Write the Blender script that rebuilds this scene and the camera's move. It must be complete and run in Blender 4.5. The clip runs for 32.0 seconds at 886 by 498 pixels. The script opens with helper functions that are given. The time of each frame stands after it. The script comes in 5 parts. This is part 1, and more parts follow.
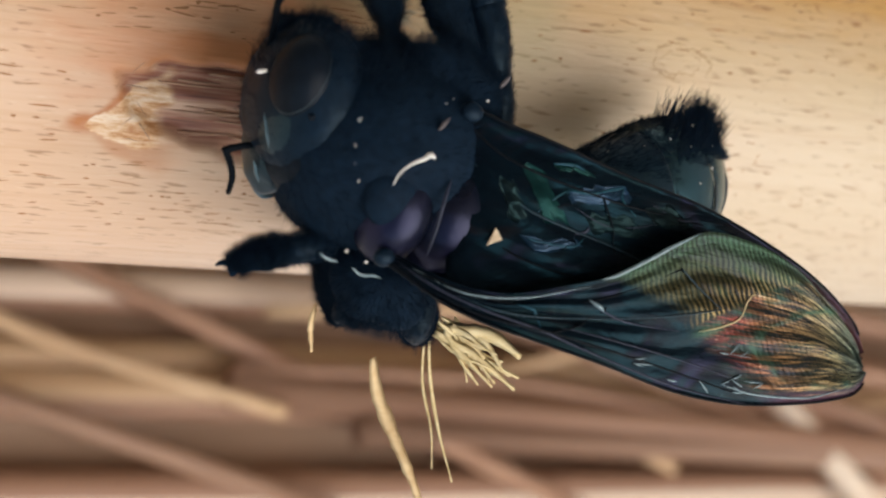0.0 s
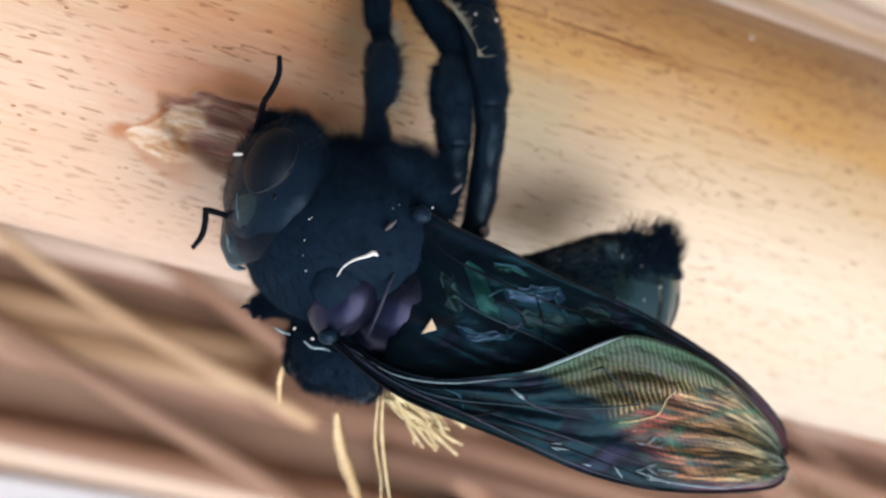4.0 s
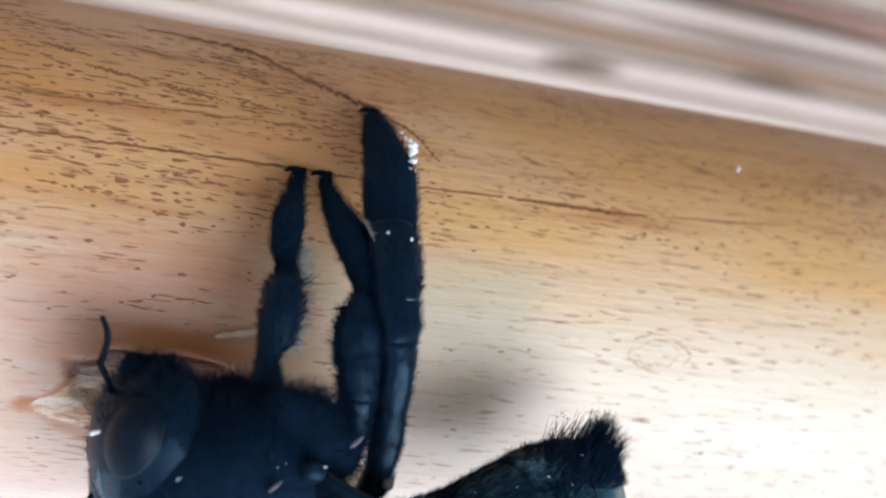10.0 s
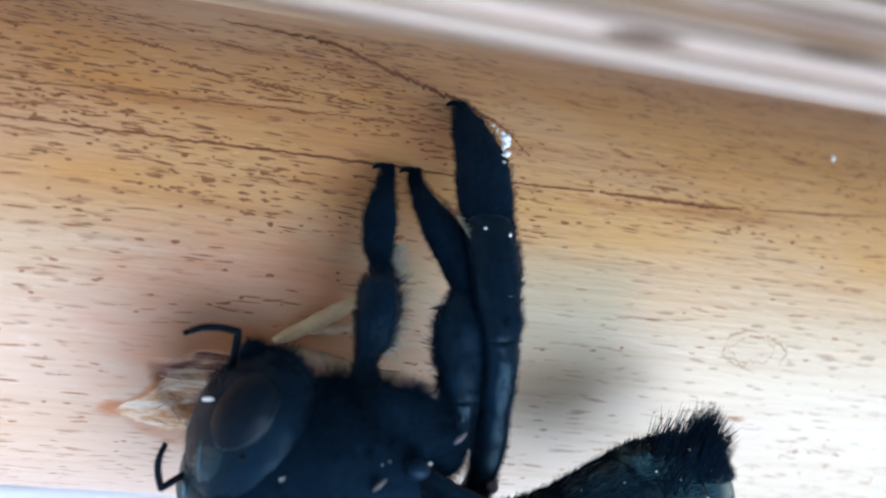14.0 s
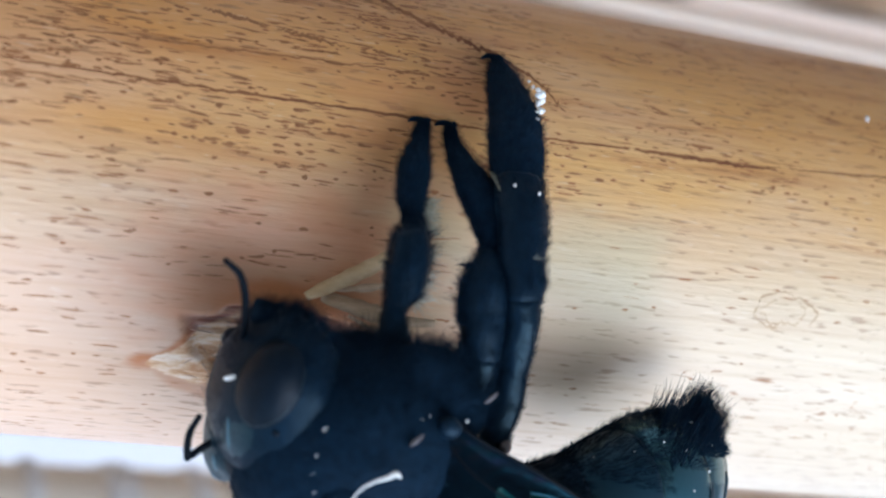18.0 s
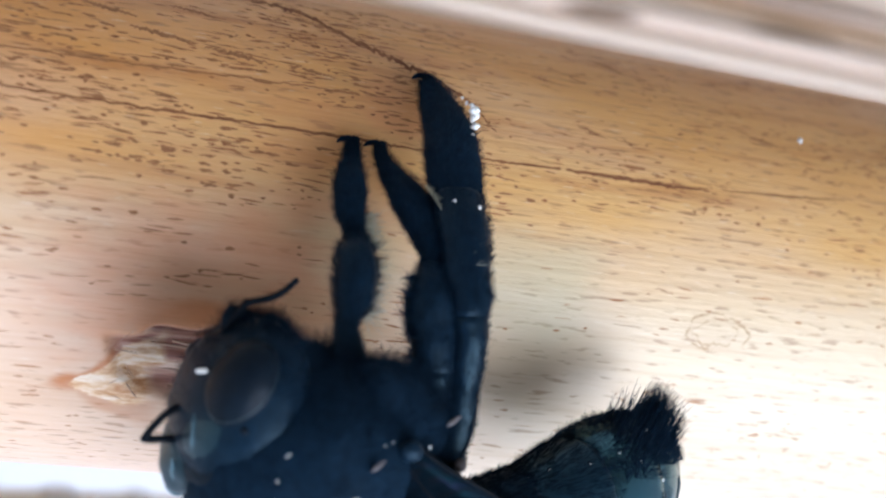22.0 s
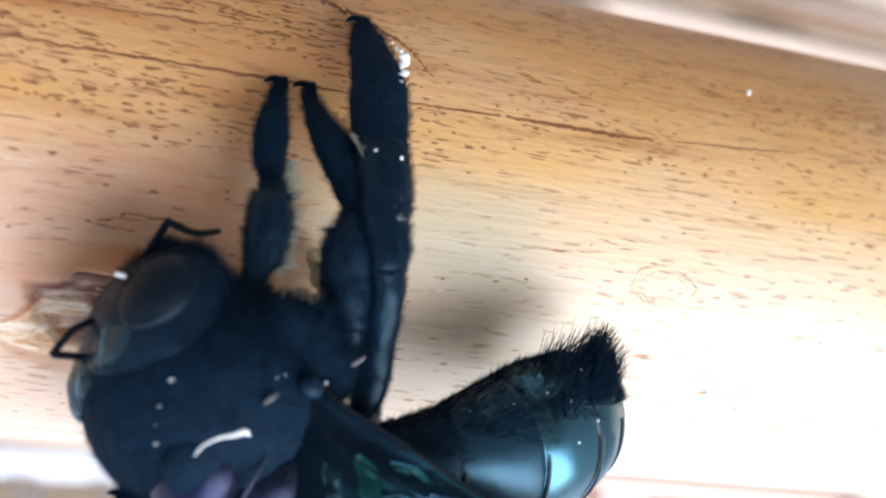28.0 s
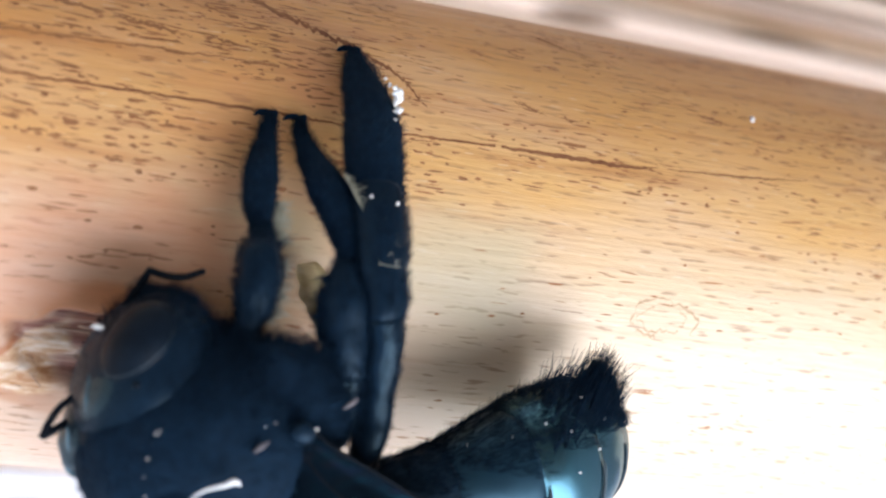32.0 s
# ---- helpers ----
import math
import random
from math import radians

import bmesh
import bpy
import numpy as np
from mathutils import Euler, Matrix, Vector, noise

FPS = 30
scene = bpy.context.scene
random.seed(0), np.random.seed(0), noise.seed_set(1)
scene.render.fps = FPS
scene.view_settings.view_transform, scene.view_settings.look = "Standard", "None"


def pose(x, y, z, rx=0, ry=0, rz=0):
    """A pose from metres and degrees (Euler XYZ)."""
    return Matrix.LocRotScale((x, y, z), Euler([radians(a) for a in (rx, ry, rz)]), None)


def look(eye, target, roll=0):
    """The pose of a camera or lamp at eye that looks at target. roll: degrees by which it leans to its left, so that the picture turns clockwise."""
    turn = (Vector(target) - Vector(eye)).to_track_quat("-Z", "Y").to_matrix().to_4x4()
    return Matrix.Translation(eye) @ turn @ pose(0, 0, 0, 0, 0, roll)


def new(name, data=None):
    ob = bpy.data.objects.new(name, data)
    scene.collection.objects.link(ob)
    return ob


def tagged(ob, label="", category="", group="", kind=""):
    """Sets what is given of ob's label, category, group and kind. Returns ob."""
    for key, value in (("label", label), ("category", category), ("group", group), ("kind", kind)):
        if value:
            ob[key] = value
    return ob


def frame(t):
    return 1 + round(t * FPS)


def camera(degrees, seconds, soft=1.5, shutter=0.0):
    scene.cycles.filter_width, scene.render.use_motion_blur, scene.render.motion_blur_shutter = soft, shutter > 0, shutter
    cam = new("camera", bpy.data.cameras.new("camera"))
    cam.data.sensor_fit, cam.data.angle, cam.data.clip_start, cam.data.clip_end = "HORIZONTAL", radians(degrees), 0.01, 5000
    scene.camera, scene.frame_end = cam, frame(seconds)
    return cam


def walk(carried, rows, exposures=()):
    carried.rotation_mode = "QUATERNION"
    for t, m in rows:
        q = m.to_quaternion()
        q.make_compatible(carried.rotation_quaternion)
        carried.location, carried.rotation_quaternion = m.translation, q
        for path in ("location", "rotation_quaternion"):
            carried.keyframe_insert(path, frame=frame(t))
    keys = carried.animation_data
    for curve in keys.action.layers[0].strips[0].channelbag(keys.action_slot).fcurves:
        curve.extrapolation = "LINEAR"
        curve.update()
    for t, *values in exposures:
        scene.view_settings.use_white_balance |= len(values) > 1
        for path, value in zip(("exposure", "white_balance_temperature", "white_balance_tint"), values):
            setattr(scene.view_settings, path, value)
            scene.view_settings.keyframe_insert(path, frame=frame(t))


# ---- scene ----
cam = camera(31.28, 32.0, soft=2.3)
PATH = [
    (0, pose(-0.03655, -0.04315, 0.62689, 26.96, -27.86, -10.63)),
    (0.5, pose(-0.03275, -0.04123, 0.63528, 22.72, -26.57, -5.69)),
    (1, pose(-0.03515, -0.03769, 0.63468, 19.45, -29.41, -4.11)),
    (1.5, pose(-0.03205, -0.04016, 0.63651, 20.29, -27.57, -2.65)),
    (2, pose(-0.03513, -0.04498, 0.63437, 22.80, -27.55, -2.21)),
    (2.5, pose(-0.03646, -0.04435, 0.63356, 21.72, -29.07, -0.93)),
    (4.5, pose(-0.03444, -0.04632, 0.63759, 22.58, -29.37, 2.84)),
    (5, pose(-0.03315, -0.04431, 0.63660, 23.20, -29.47, 2.51)),
    (5.5, pose(-0.03371, -0.04421, 0.63775, 23.62, -29.15, 2.14)),
    (6, pose(-0.03499, -0.04336, 0.63676, 23.87, -29.69, 1.43)),
    (6.5, pose(-0.03649, -0.04294, 0.63763, 24.18, -29.16, 1.82)),
    (7, pose(-0.03629, -0.04003, 0.63760, 23.37, -29.23, 0.81)),
    (7.5, pose(-0.03638, -0.03462, 0.63695, 22.97, -28.36, 0.05)),
    (8, pose(-0.03633, -0.03110, 0.63544, 20.96, -28.10, -0.44)),
    (8.5, pose(-0.03399, -0.02990, 0.63702, 20.42, -28.30, -1.03)),
    (9, pose(-0.03302, -0.02798, 0.63673, 19.61, -28.08, -1.08)),
    (9.5, pose(-0.03140, -0.02746, 0.63680, 19.94, -27.64, -1.69)),
    (10, pose(-0.03120, -0.02637, 0.63633, 19.47, -26.81, -1.74)),
    (10.5, pose(-0.03068, -0.02543, 0.63603, 19.51, -26.50, -1.93)),
    (11, pose(-0.03020, -0.02463, 0.63654, 19.04, -25.86, -1.87)),
    (11.5, pose(-0.02967, -0.02434, 0.63589, 18.56, -25.59, -1.81)),
    (12, pose(-0.02924, -0.02408, 0.63514, 18.51, -25.45, -1.78)),
    (12.5, pose(-0.02916, -0.02400, 0.63607, 18.68, -25.66, -1.82)),
    (13, pose(-0.02992, -0.02265, 0.63611, 17.56, -25.96, -1.32)),
    (13.5, pose(-0.03128, -0.02404, 0.63543, 18.25, -24.97, -1.27)),
    (14, pose(-0.03216, -0.02444, 0.63439, 18.12, -24.93, -1.29)),
    (14.5, pose(-0.03200, -0.02469, 0.63405, 17.97, -25.13, -1.25)),
    (16.5, pose(-0.03236, -0.02338, 0.63203, 16.13, -25.73, -0.70)),
    (17, pose(-0.03258, -0.02359, 0.63209, 16.52, -26.38, -0.77)),
    (17.5, pose(-0.03289, -0.02357, 0.63254, 16.17, -25.87, -0.58)),
    (18, pose(-0.03368, -0.02374, 0.63275, 15.83, -25.63, -0.42)),
    (18.5, pose(-0.03280, -0.02350, 0.63181, 15.45, -25.73, -0.31)),
    (19, pose(-0.03245, -0.02335, 0.63152, 15.43, -26.17, -0.38)),
    (19.5, pose(-0.03210, -0.02375, 0.63250, 16.54, -27.06, -0.89)),
    (20, pose(-0.03188, -0.02378, 0.63262, 16.55, -27.12, -1.03)),
    (20.5, pose(-0.03207, -0.02357, 0.63205, 16.10, -26.97, -0.65)),
    (21, pose(-0.03241, -0.02343, 0.63184, 16.17, -26.47, -0.47)),
    (21.5, pose(-0.03228, -0.02359, 0.63216, 16.36, -26.74, -0.56)),
    (22, pose(-0.03239, -0.02375, 0.63288, 16.81, -27.18, -0.77)),
    (22.5, pose(-0.03269, -0.02374, 0.63288, 16.59, -26.94, -0.62)),
    (23, pose(-0.03258, -0.02387, 0.63199, 16.22, -26.69, -0.41)),
    (23.5, pose(-0.03261, -0.02341, 0.63147, 15.80, -27.38, -0.39)),
    (24, pose(-0.03172, -0.02348, 0.63181, 16.21, -28.42, -0.80)),
    (24.5, pose(-0.03085, -0.02350, 0.63183, 16.04, -28.49, -0.71)),
    (25, pose(-0.03097, -0.02353, 0.63127, 15.72, -28.38, -0.64)),
    (25.5, pose(-0.02990, -0.02398, 0.62945, 15.29, -28.49, -0.51)),
    (26, pose(-0.02762, -0.02391, 0.63077, 15.88, -27.88, -0.47)),
    (26.5, pose(-0.02844, -0.02377, 0.63104, 16.46, -28.43, -0.87)),
    (28.5, pose(-0.02940, -0.02601, 0.63194, 17.20, -27.42, -1.14)),
    (29, pose(-0.02892, -0.02491, 0.63430, 16.47, -27.22, -0.52)),
    (29.5, pose(-0.02879, -0.02601, 0.63389, 17.75, -27.92, -1.54)),
    (30, pose(-0.02929, -0.02603, 0.63250, 17.40, -27.66, -1.24)),
    (30.5, pose(-0.02912, -0.02549, 0.63070, 17.24, -27.68, -1.17)),
    (31, pose(-0.02804, -0.02439, 0.62997, 17.14, -27.22, -0.94)),
    (31.5, pose(-0.02743, -0.02408, 0.63058, 17.72, -27.49, -1.30)),
    (32, pose(-0.02780, -0.02429, 0.63058, 17.65, -27.20, -1.15)),
]
walk(cam, PATH, exposures=[(0, -0.12, 6600, 10), (1, 0.3, 6350, 11), (2, 0.16, 6050, 11), (2.5, 0.18, 6100, 12), (5, 0.3, 5900, 12), (6, 0.38, 5800, 12), (7, 0.22, 5500, 11), (8, 0.1, 5150, 9), (9, 0.44, 5000, 8), (10, 0.4, 5050, 8), (11, 0.28, 4950, 7), (12, 0.3, 4850, 5), (13, 0.36, 4800, 5), (14, 0.35, 4750, 5), (14.5, 0.36, 4800, 5), (17, 0.36, 5000, 6), (18, 0.33, 5000, 6), (19, 0.5, 5100, 8), (20, 0.5, 5150, 9), (21, 0.45, 5150, 8), (22, 0.5, 5150, 8), (23, 0.26, 5050, 6), (24, 0.46, 5050, 6), (25, 0.46, 4950, 5), (26, 0.76, 5200, 7), (29, 0.78, 5300, 9), (30, 0.8, 5350, 10), (31, 0.72, 5500, 12), (32, 0.7, 5500, 11)])
# a close-up lens: the bee is sharp, the bench beyond it is not
cam.data.dof.use_dof = True
cam.data.dof.focus_distance = 0.071
cam.data.dof.aperture_fstop = 56.0

# ---- light: soft daylight from the open side of an added, unseen veranda ----
SUN = Vector((0.48, -0.66, 0.64)).normalized()
world = bpy.data.worlds.new("sky")
scene.world = world
world.use_nodes = True
wn = world.node_tree.nodes
sky = wn.new("ShaderNodeTexSky")
sky.sky_type = "NISHITA"
sky.sun_disc = False
sky.sun_elevation = math.asin(SUN.z)
sky.sun_rotation = math.atan2(SUN.x, SUN.y)
world.node_tree.links.new(sky.outputs[0], wn["Background"].inputs[0])
wn["Background"].inputs[1].default_value = 0.2
sun_data = bpy.data.lights.new("sun", "SUN")
sun_data.energy, sun_data.angle, sun_data.color = 3.75, radians(70), (1.0, 0.96, 0.9)
sun = new("sun", sun_data)
sun.matrix_world = look((1.0, -2.2, 1.9), Vector((1.0, -2.2, 1.9)) - SUN)

# ---- frames of reference: the pole's own axes, in millimetres ----
POLE = Matrix.Translation((0, 0, 0.56)) @ Matrix.Rotation(radians(-62), 4, "X")
R = 12.5
HUB = Vector((-8.0, -17.0, -6.0))


def on_pole(x, y, z):
    return POLE @ (Vector((x, y, z)) * 0.001)


def radius_at(x):
    return R * (1 + 0.063 * math.tanh(x / 50.0))


def skin(x, a, h=0.0):
    """A point of the pole's skin: x along it, a its angle in radians (0 faces the camera's side), h millimetres above it."""
    r = radius_at(x) + h
    return Vector((x, -r * math.cos(a), r * math.sin(a)))


def bee_pose(x, y, z, rx, ry, rz):
    v = Vector((radians(rx), radians(ry), radians(rz)))
    turn = Matrix.Rotation(v.length, 4, v) if v.length > 1e-6 else Matrix.Identity(4)
    return POLE @ Matrix.Translation((HUB + Vector((x, y, z))) * 0.001) @ turn


def L(x, y, z):
    return (Vector((x, y, z)) - HUB) * 0.001


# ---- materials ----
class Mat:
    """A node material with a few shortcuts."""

    def __init__(self, name, rough=0.5, metal=0.0, spec=0.5):
        self.m = bpy.data.materials.new(name)
        self.m.use_nodes = True
        self.n, self.l = self.m.node_tree.nodes, self.m.node_tree.links
        self.b = self.n["Principled BSDF"]
        self.b.inputs["Roughness"].default_value = rough
        self.b.inputs["Metallic"].default_value = metal
        self.b.inputs["Specular IOR Level"].default_value = spec
        self.c = self.n.new("ShaderNodeTexCoord")

    def scaled(self, s, kind="Object", turn=(0, 0, 0)):
        mp = self.n.new("ShaderNodeMapping")
        mp.inputs["Scale"].default_value = s
        mp.inputs["Rotation"].default_value = turn
        self.l.new(self.c.outputs[kind], mp.inputs[0])
        return mp.outputs[0]

    def noise(self, s, scale=1.0, detail=4.0, rough=0.55, kind="Object", distortion=0.0):
        t = self.n.new("ShaderNodeTexNoise")
        t.inputs["Scale"].default_value = scale
        t.inputs["Detail"].default_value = detail
        t.inputs["Roughness"].default_value = rough
        t.inputs["Distortion"].default_value = distortion
        self.l.new(self.scaled(s, kind), t.inputs[0])
        return t.outputs[0]

    def ramp(self, value, *stops):
        r = self.n.new("ShaderNodeValToRGB")
        e = r.color_ramp.elements
        while len(e) < len(stops):
            e.new(0.5)
        for k, (p, col) in zip(e, stops):
            k.position = p
            k.color = (*col, 1) if isinstance(col, tuple) else (col, col, col, 1)
        self.l.new(value, r.inputs[0])
        return r.outputs[0]

    def mix(self, a, b, f, how="MIX"):
        x = self.n.new("ShaderNodeMix")
        x.data_type, x.blend_type = "RGBA", how
        for slot, v in ((0, f), (6, a), (7, b)):
            if isinstance(v, bpy.types.NodeSocket):
                self.l.new(v, x.inputs[slot])
            elif slot == 0:
                x.inputs[0].default_value = v
            else:
                x.inputs[slot].default_value = (*v, 1)
        return x.outputs[2]

    def attribute(self, name):
        a = self.n.new("ShaderNodeAttribute")
        a.attribute_name = name
        return a.outputs["Fac"]

    def island(self):
        return self.n.new("ShaderNodeNewGeometry").outputs["Random Per Island"]

    def own(self):
        return self.n.new("ShaderNodeObjectInfo").outputs["Random"]

    def colour(self, socket):
        if isinstance(socket, tuple):
            self.b.inputs["Base Color"].default_value = (*socket, 1)
        else:
            self.l.new(socket, self.b.inputs["Base Color"])
        return self

    def rough(self, socket):
        self.l.new(socket, self.b.inputs["Roughness"])
        return self

    def bump(self, height, distance, strength=1.0):
        k = self.n.new("ShaderNodeBump")
        k.inputs["Strength"].default_value = strength
        k.inputs["Distance"].default_value = distance
        self.l.new(height, k.inputs["Height"])
        self.l.new(k.outputs[0], self.b.inputs["Normal"])
        return self

    def film(self, thickness, ior=1.5):
        if isinstance(thickness, (int, float)):
            self.b.inputs["Thin Film Thickness"].default_value = thickness
        else:
            self.l.new(thickness, self.b.inputs["Thin Film Thickness"])
        self.b.inputs["Thin Film IOR"].default_value = ior
        return self


def maths(mat, op, a, b=0.0):
    n = mat.n.new("ShaderNodeMath")
    n.operation = op
    for i, v in ((0, a), (1, b)):
        if isinstance(v, bpy.types.NodeSocket):
            mat.l.new(v, n.inputs[i])
        else:
            n.inputs[i].default_value = v
    return n.outputs[0]


def bamboo_material():
    m = Mat("peeled_bamboo", 0.42, 0, 0.4)
    sep = m.n.new("ShaderNodeSeparateXYZ")
    m.l.new(m.c.outputs["Object"], sep.inputs[0])
    # golden rind above the long crack, bleached below it
    up = maths(m, "MULTIPLY", sep.outputs[2], 1000.0)
    wob = maths(m, "MULTIPLY", m.noise((60, 400, 400), 1.0, 3), 6.0)
    lift = maths(m, "ADD", up, wob)
    rind = m.ramp(maths(m, "DIVIDE", maths(m, "ADD", lift, 12.0), 30.0),
                  (0.0, (0.68, 0.54, 0.43)), (0.34, (0.63, 0.48, 0.34)), (0.52, (0.62, 0.45, 0.265)), (0.68, (0.63, 0.36, 0.12)), (1.0, (0.56, 0.235, 0.038)))
    long_grain = m.noise((90, 2600, 2600), 1.0, 5, 0.6)
    c = m.mix(rind, (0.36, 0.20, 0.09), m.ramp(long_grain, (0.50, 0.0), (0.78, 0.45)))
    # the rind is browner near the gnawed end
    west = maths(m, "MULTIPLY", m.ramp(maths(m, "ADD", maths(m, "MULTIPLY", sep.outputs[0], -25.0), maths(m, "MULTIPLY", wob, 0.02)), (0.15, 0.0), (0.55, 1.0)), m.ramp(maths(m, "DIVIDE", maths(m, "ADD", lift, 6.0), 20.0), (0.52, 0.0), (0.80, 1.0)))
    c = m.mix(c, (0.58, 0.25, 0.050), maths(m, "MULTIPLY", west, 0.72))
    blot = m.noise((55, 160, 160), 1.0, 4, 0.6)
    c = m.mix(c, (0.67, 0.48, 0.34), m.ramp(blot, (0.45, 0.0), (0.75, 0.35)))
    below = m.ramp(maths(m, "DIVIDE", maths(m, "ADD", lift, 12.0), 30.0), (0.46, 1.0), (0.68, 0.1))
    east = m.ramp(maths(m, "ADD", maths(m, "MULTIPLY", sep.outputs[0], 25.0), maths(m, "MULTIPLY", blot, 0.3)), (0.0, 0.0), (0.75, 1.0))
    c = m.mix(c, (0.60, 0.49, 0.32), maths(m, "MULTIPLY", maths(m, "MULTIPLY", east, below), 0.42))
    ruddy = m.ramp(maths(m, "ADD", maths(m, "MULTIPLY", sep.outputs[0], -30.0), maths(m, "MULTIPLY", blot, 0.5)), (0.1, 0.0), (0.6, 1.0))
    c = m.mix(c, (0.60, 0.32, 0.17), maths(m, "MULTIPLY", maths(m, "MULTIPLY", ruddy, below), 0.45))
    # long ruddy-brown streaks of the rind, thickest on the upper side
    drawn = m.noise((70, 900, 900), 1.0, 5, 0.62, distortion=0.4)
    upper = m.ramp(maths(m, "DIVIDE", maths(m, "ADD", lift, 12.0), 30.0), (0.50, 0.15), (0.74, 1.0))
    c = m.mix(c, (0.38, 0.14, 0.032), maths(m, "MULTIPLY", m.ramp(drawn, (0.54, 0.0), (0.72, 0.62)), upper))
    specks = m.noise((650, 5200, 5200), 1.0, 2, 0.5)
    c = m.mix(c, (0.24, 0.115, 0.045), m.ramp(specks, (0.61, 0.0), (0.69, 0.6)))
    pale = m.noise((500, 4200, 4200), 1.7, 2, 0.5)
    c = m.mix(c, (0.74, 0.62, 0.46), m.ramp(pale, (0.66, 0.0), (0.72, 0.25)))
    # the legs' soft olive shade, mixed into the bamboo's colour
    c = m.mix(c, (0.43, 0.40, 0.22), maths(m, "MULTIPLY", m.attribute("olive_shade"), m.ramp(blot, (0.25, 0.35), (0.7, 0.75))))
    gnaw, stain = m.attribute("gnaw"), m.attribute("stain")
    raw = m.ramp(m.noise((60, 1500, 1500), 1.0, 4, 0.6), (0.32, (0.15, 0.05, 0.03)), (0.45, (0.34, 0.14, 0.09)), (0.55, (0.52, 0.29, 0.19)), (0.68, (0.70, 0.48, 0.34)))
    c = m.mix(c, (0.44, 0.15, 0.038), maths(m, "MULTIPLY", stain, m.ramp(m.noise((300, 900, 900), 1.0, 4), (0.3, 0.5), (0.55, 1.0))))
    c = m.mix(c, (0.62, 0.25, 0.10), maths(m, "MULTIPLY", m.attribute("blush_shade"), m.ramp(m.noise((120, 500, 500), 1.0, 4), (0.3, 0.35), (0.7, 0.85))))
    c = m.mix(c, raw, gnaw)
    edge = m.attribute("fibre")
    c = m.mix(c, m.ramp(m.noise((420, 1700, 1700), 1.0, 6, 0.75), (0.36, (0.46, 0.19, 0.06)), (0.47, (0.66, 0.40, 0.21)), (0.60, (0.80, 0.62, 0.44))), m.ramp(edge, (0.15, 0.0), (0.5, 1.0)))
    m.colour(c)
    m.rough(m.ramp(long_grain, (0.3, 0.34), (0.7, 0.56)))
    m.bump(maths(m, "ADD", long_grain, maths(m, "MULTIPLY", specks, 0.6)), 0.00006, 0.7)
    return m.m


def simple(name, dark, light, scale, rough=0.6, spec=0.4, metal=0.0, bump=0.0, island=False, own=False):
    m = Mat(name, rough, metal, spec)
    n = m.noise(scale, 1.0, 5, 0.6)
    c = m.ramp(n, (0.3, dark), (0.7, light))
    if island or own:
        c = m.mix(c, tuple(v * 0.55 for v in light), m.ramp(m.island() if island else m.own(), (0.0, 0.0), (1.0, 0.8)))
    m.colour(c)
    if bump:
        m.bump(n, bump)
    return m.m


M_BAMBOO = bamboo_material()
M_FLECK = simple("fleck_brown", (0.24, 0.088, 0.027), (0.42, 0.19, 0.068), (3000, 3000, 3000), 0.7, island=True)
M_PALEFLECK = simple("fleck_pale", (0.62, 0.48, 0.32), (0.72, 0.60, 0.44), (3000, 3000, 3000), 0.7)
M_CRACK = simple("crack_dark", (0.15, 0.050, 0.016), (0.30, 0.13, 0.045), (900, 900, 900), 0.8)
M_STRAW = simple("straw_fibre", (0.58, 0.42, 0.18), (0.80, 0.66, 0.38), (700, 2500, 2500), 0.6, bump=0.00002)
M_CURL = simple("bark_curl", (0.58, 0.36, 0.16), (0.80, 0.60, 0.33), (700, 1500, 1500), 0.6, bump=0.00003)
M_RAW = simple("raw_inner_wood", (0.30, 0.14, 0.08), (0.62, 0.42, 0.28), (300, 4000, 4000), 0.7, island=False)
M_WHITE = simple("wood_crumb", (0.66, 0.62, 0.55), (0.84, 0.82, 0.78), (4000, 4000, 4000), 0.7, bump=0.00003)
M_GAPSHADE = simple("painted_gap_shade", (0.16, 0.10, 0.06), (0.28, 0.19, 0.12), (8, 200, 200), 0.7)
M_BOARD = simple("seat_board_brown", (0.30, 0.18, 0.11), (0.46, 0.31, 0.21), (8, 200, 200), 0.7)
M_PALEWOOD = simple("pale_inner_wood", (0.50, 0.35, 0.20), (0.72, 0.55, 0.37), (500, 3000, 3000), 0.6)
M_SLAT = [
    simple("slat_pale", (0.60, 0.42, 0.29), (0.80, 0.63, 0.48), (8, 400, 400), 0.5, own=False, bump=0.0003),
    simple("slat_tan", (0.46, 0.28, 0.15), (0.64, 0.43, 0.25), (8, 400, 400), 0.5, own=False, bump=0.0003),
    simple("slat_brown", (0.27, 0.13, 0.075), (0.46, 0.26, 0.16), (8, 400, 400), 0.55, own=True, bump=0.0003),
    simple("slat_white", (0.74, 0.55, 0.39), (0.86, 0.71, 0.55), (8, 300, 300), 0.5, bump=0.0003)]
M_RAIL = simple("bleached_rail", (0.67, 0.56, 0.43), (0.80, 0.71, 0.59), (8, 200, 200), 0.8, bump=0.0002)
M_LASH = simple("cane_lashing", (0.58, 0.54, 0.50), (0.70, 0.66, 0.62), (300, 40, 40), 0.6)
M_FLOOR = simple("glazed_tile", (0.80, 0.78, 0.77), (0.86, 0.84, 0.82), (6, 6, 6), 0.3)
M_GROUT = simple("grout", (0.45, 0.44, 0.42), (0.6, 0.58, 0.55), (40, 40, 40), 0.9)
M_PLASTER = simple("wall_plaster", (0.62, 0.60, 0.56), (0.74, 0.72, 0.68), (3, 3, 3), 0.9, bump=0.002)
M_CEIL = simple("ceiling_board", (0.30, 0.22, 0.15), (0.42, 0.32, 0.22), (2, 30, 2), 0.8, bump=0.002)
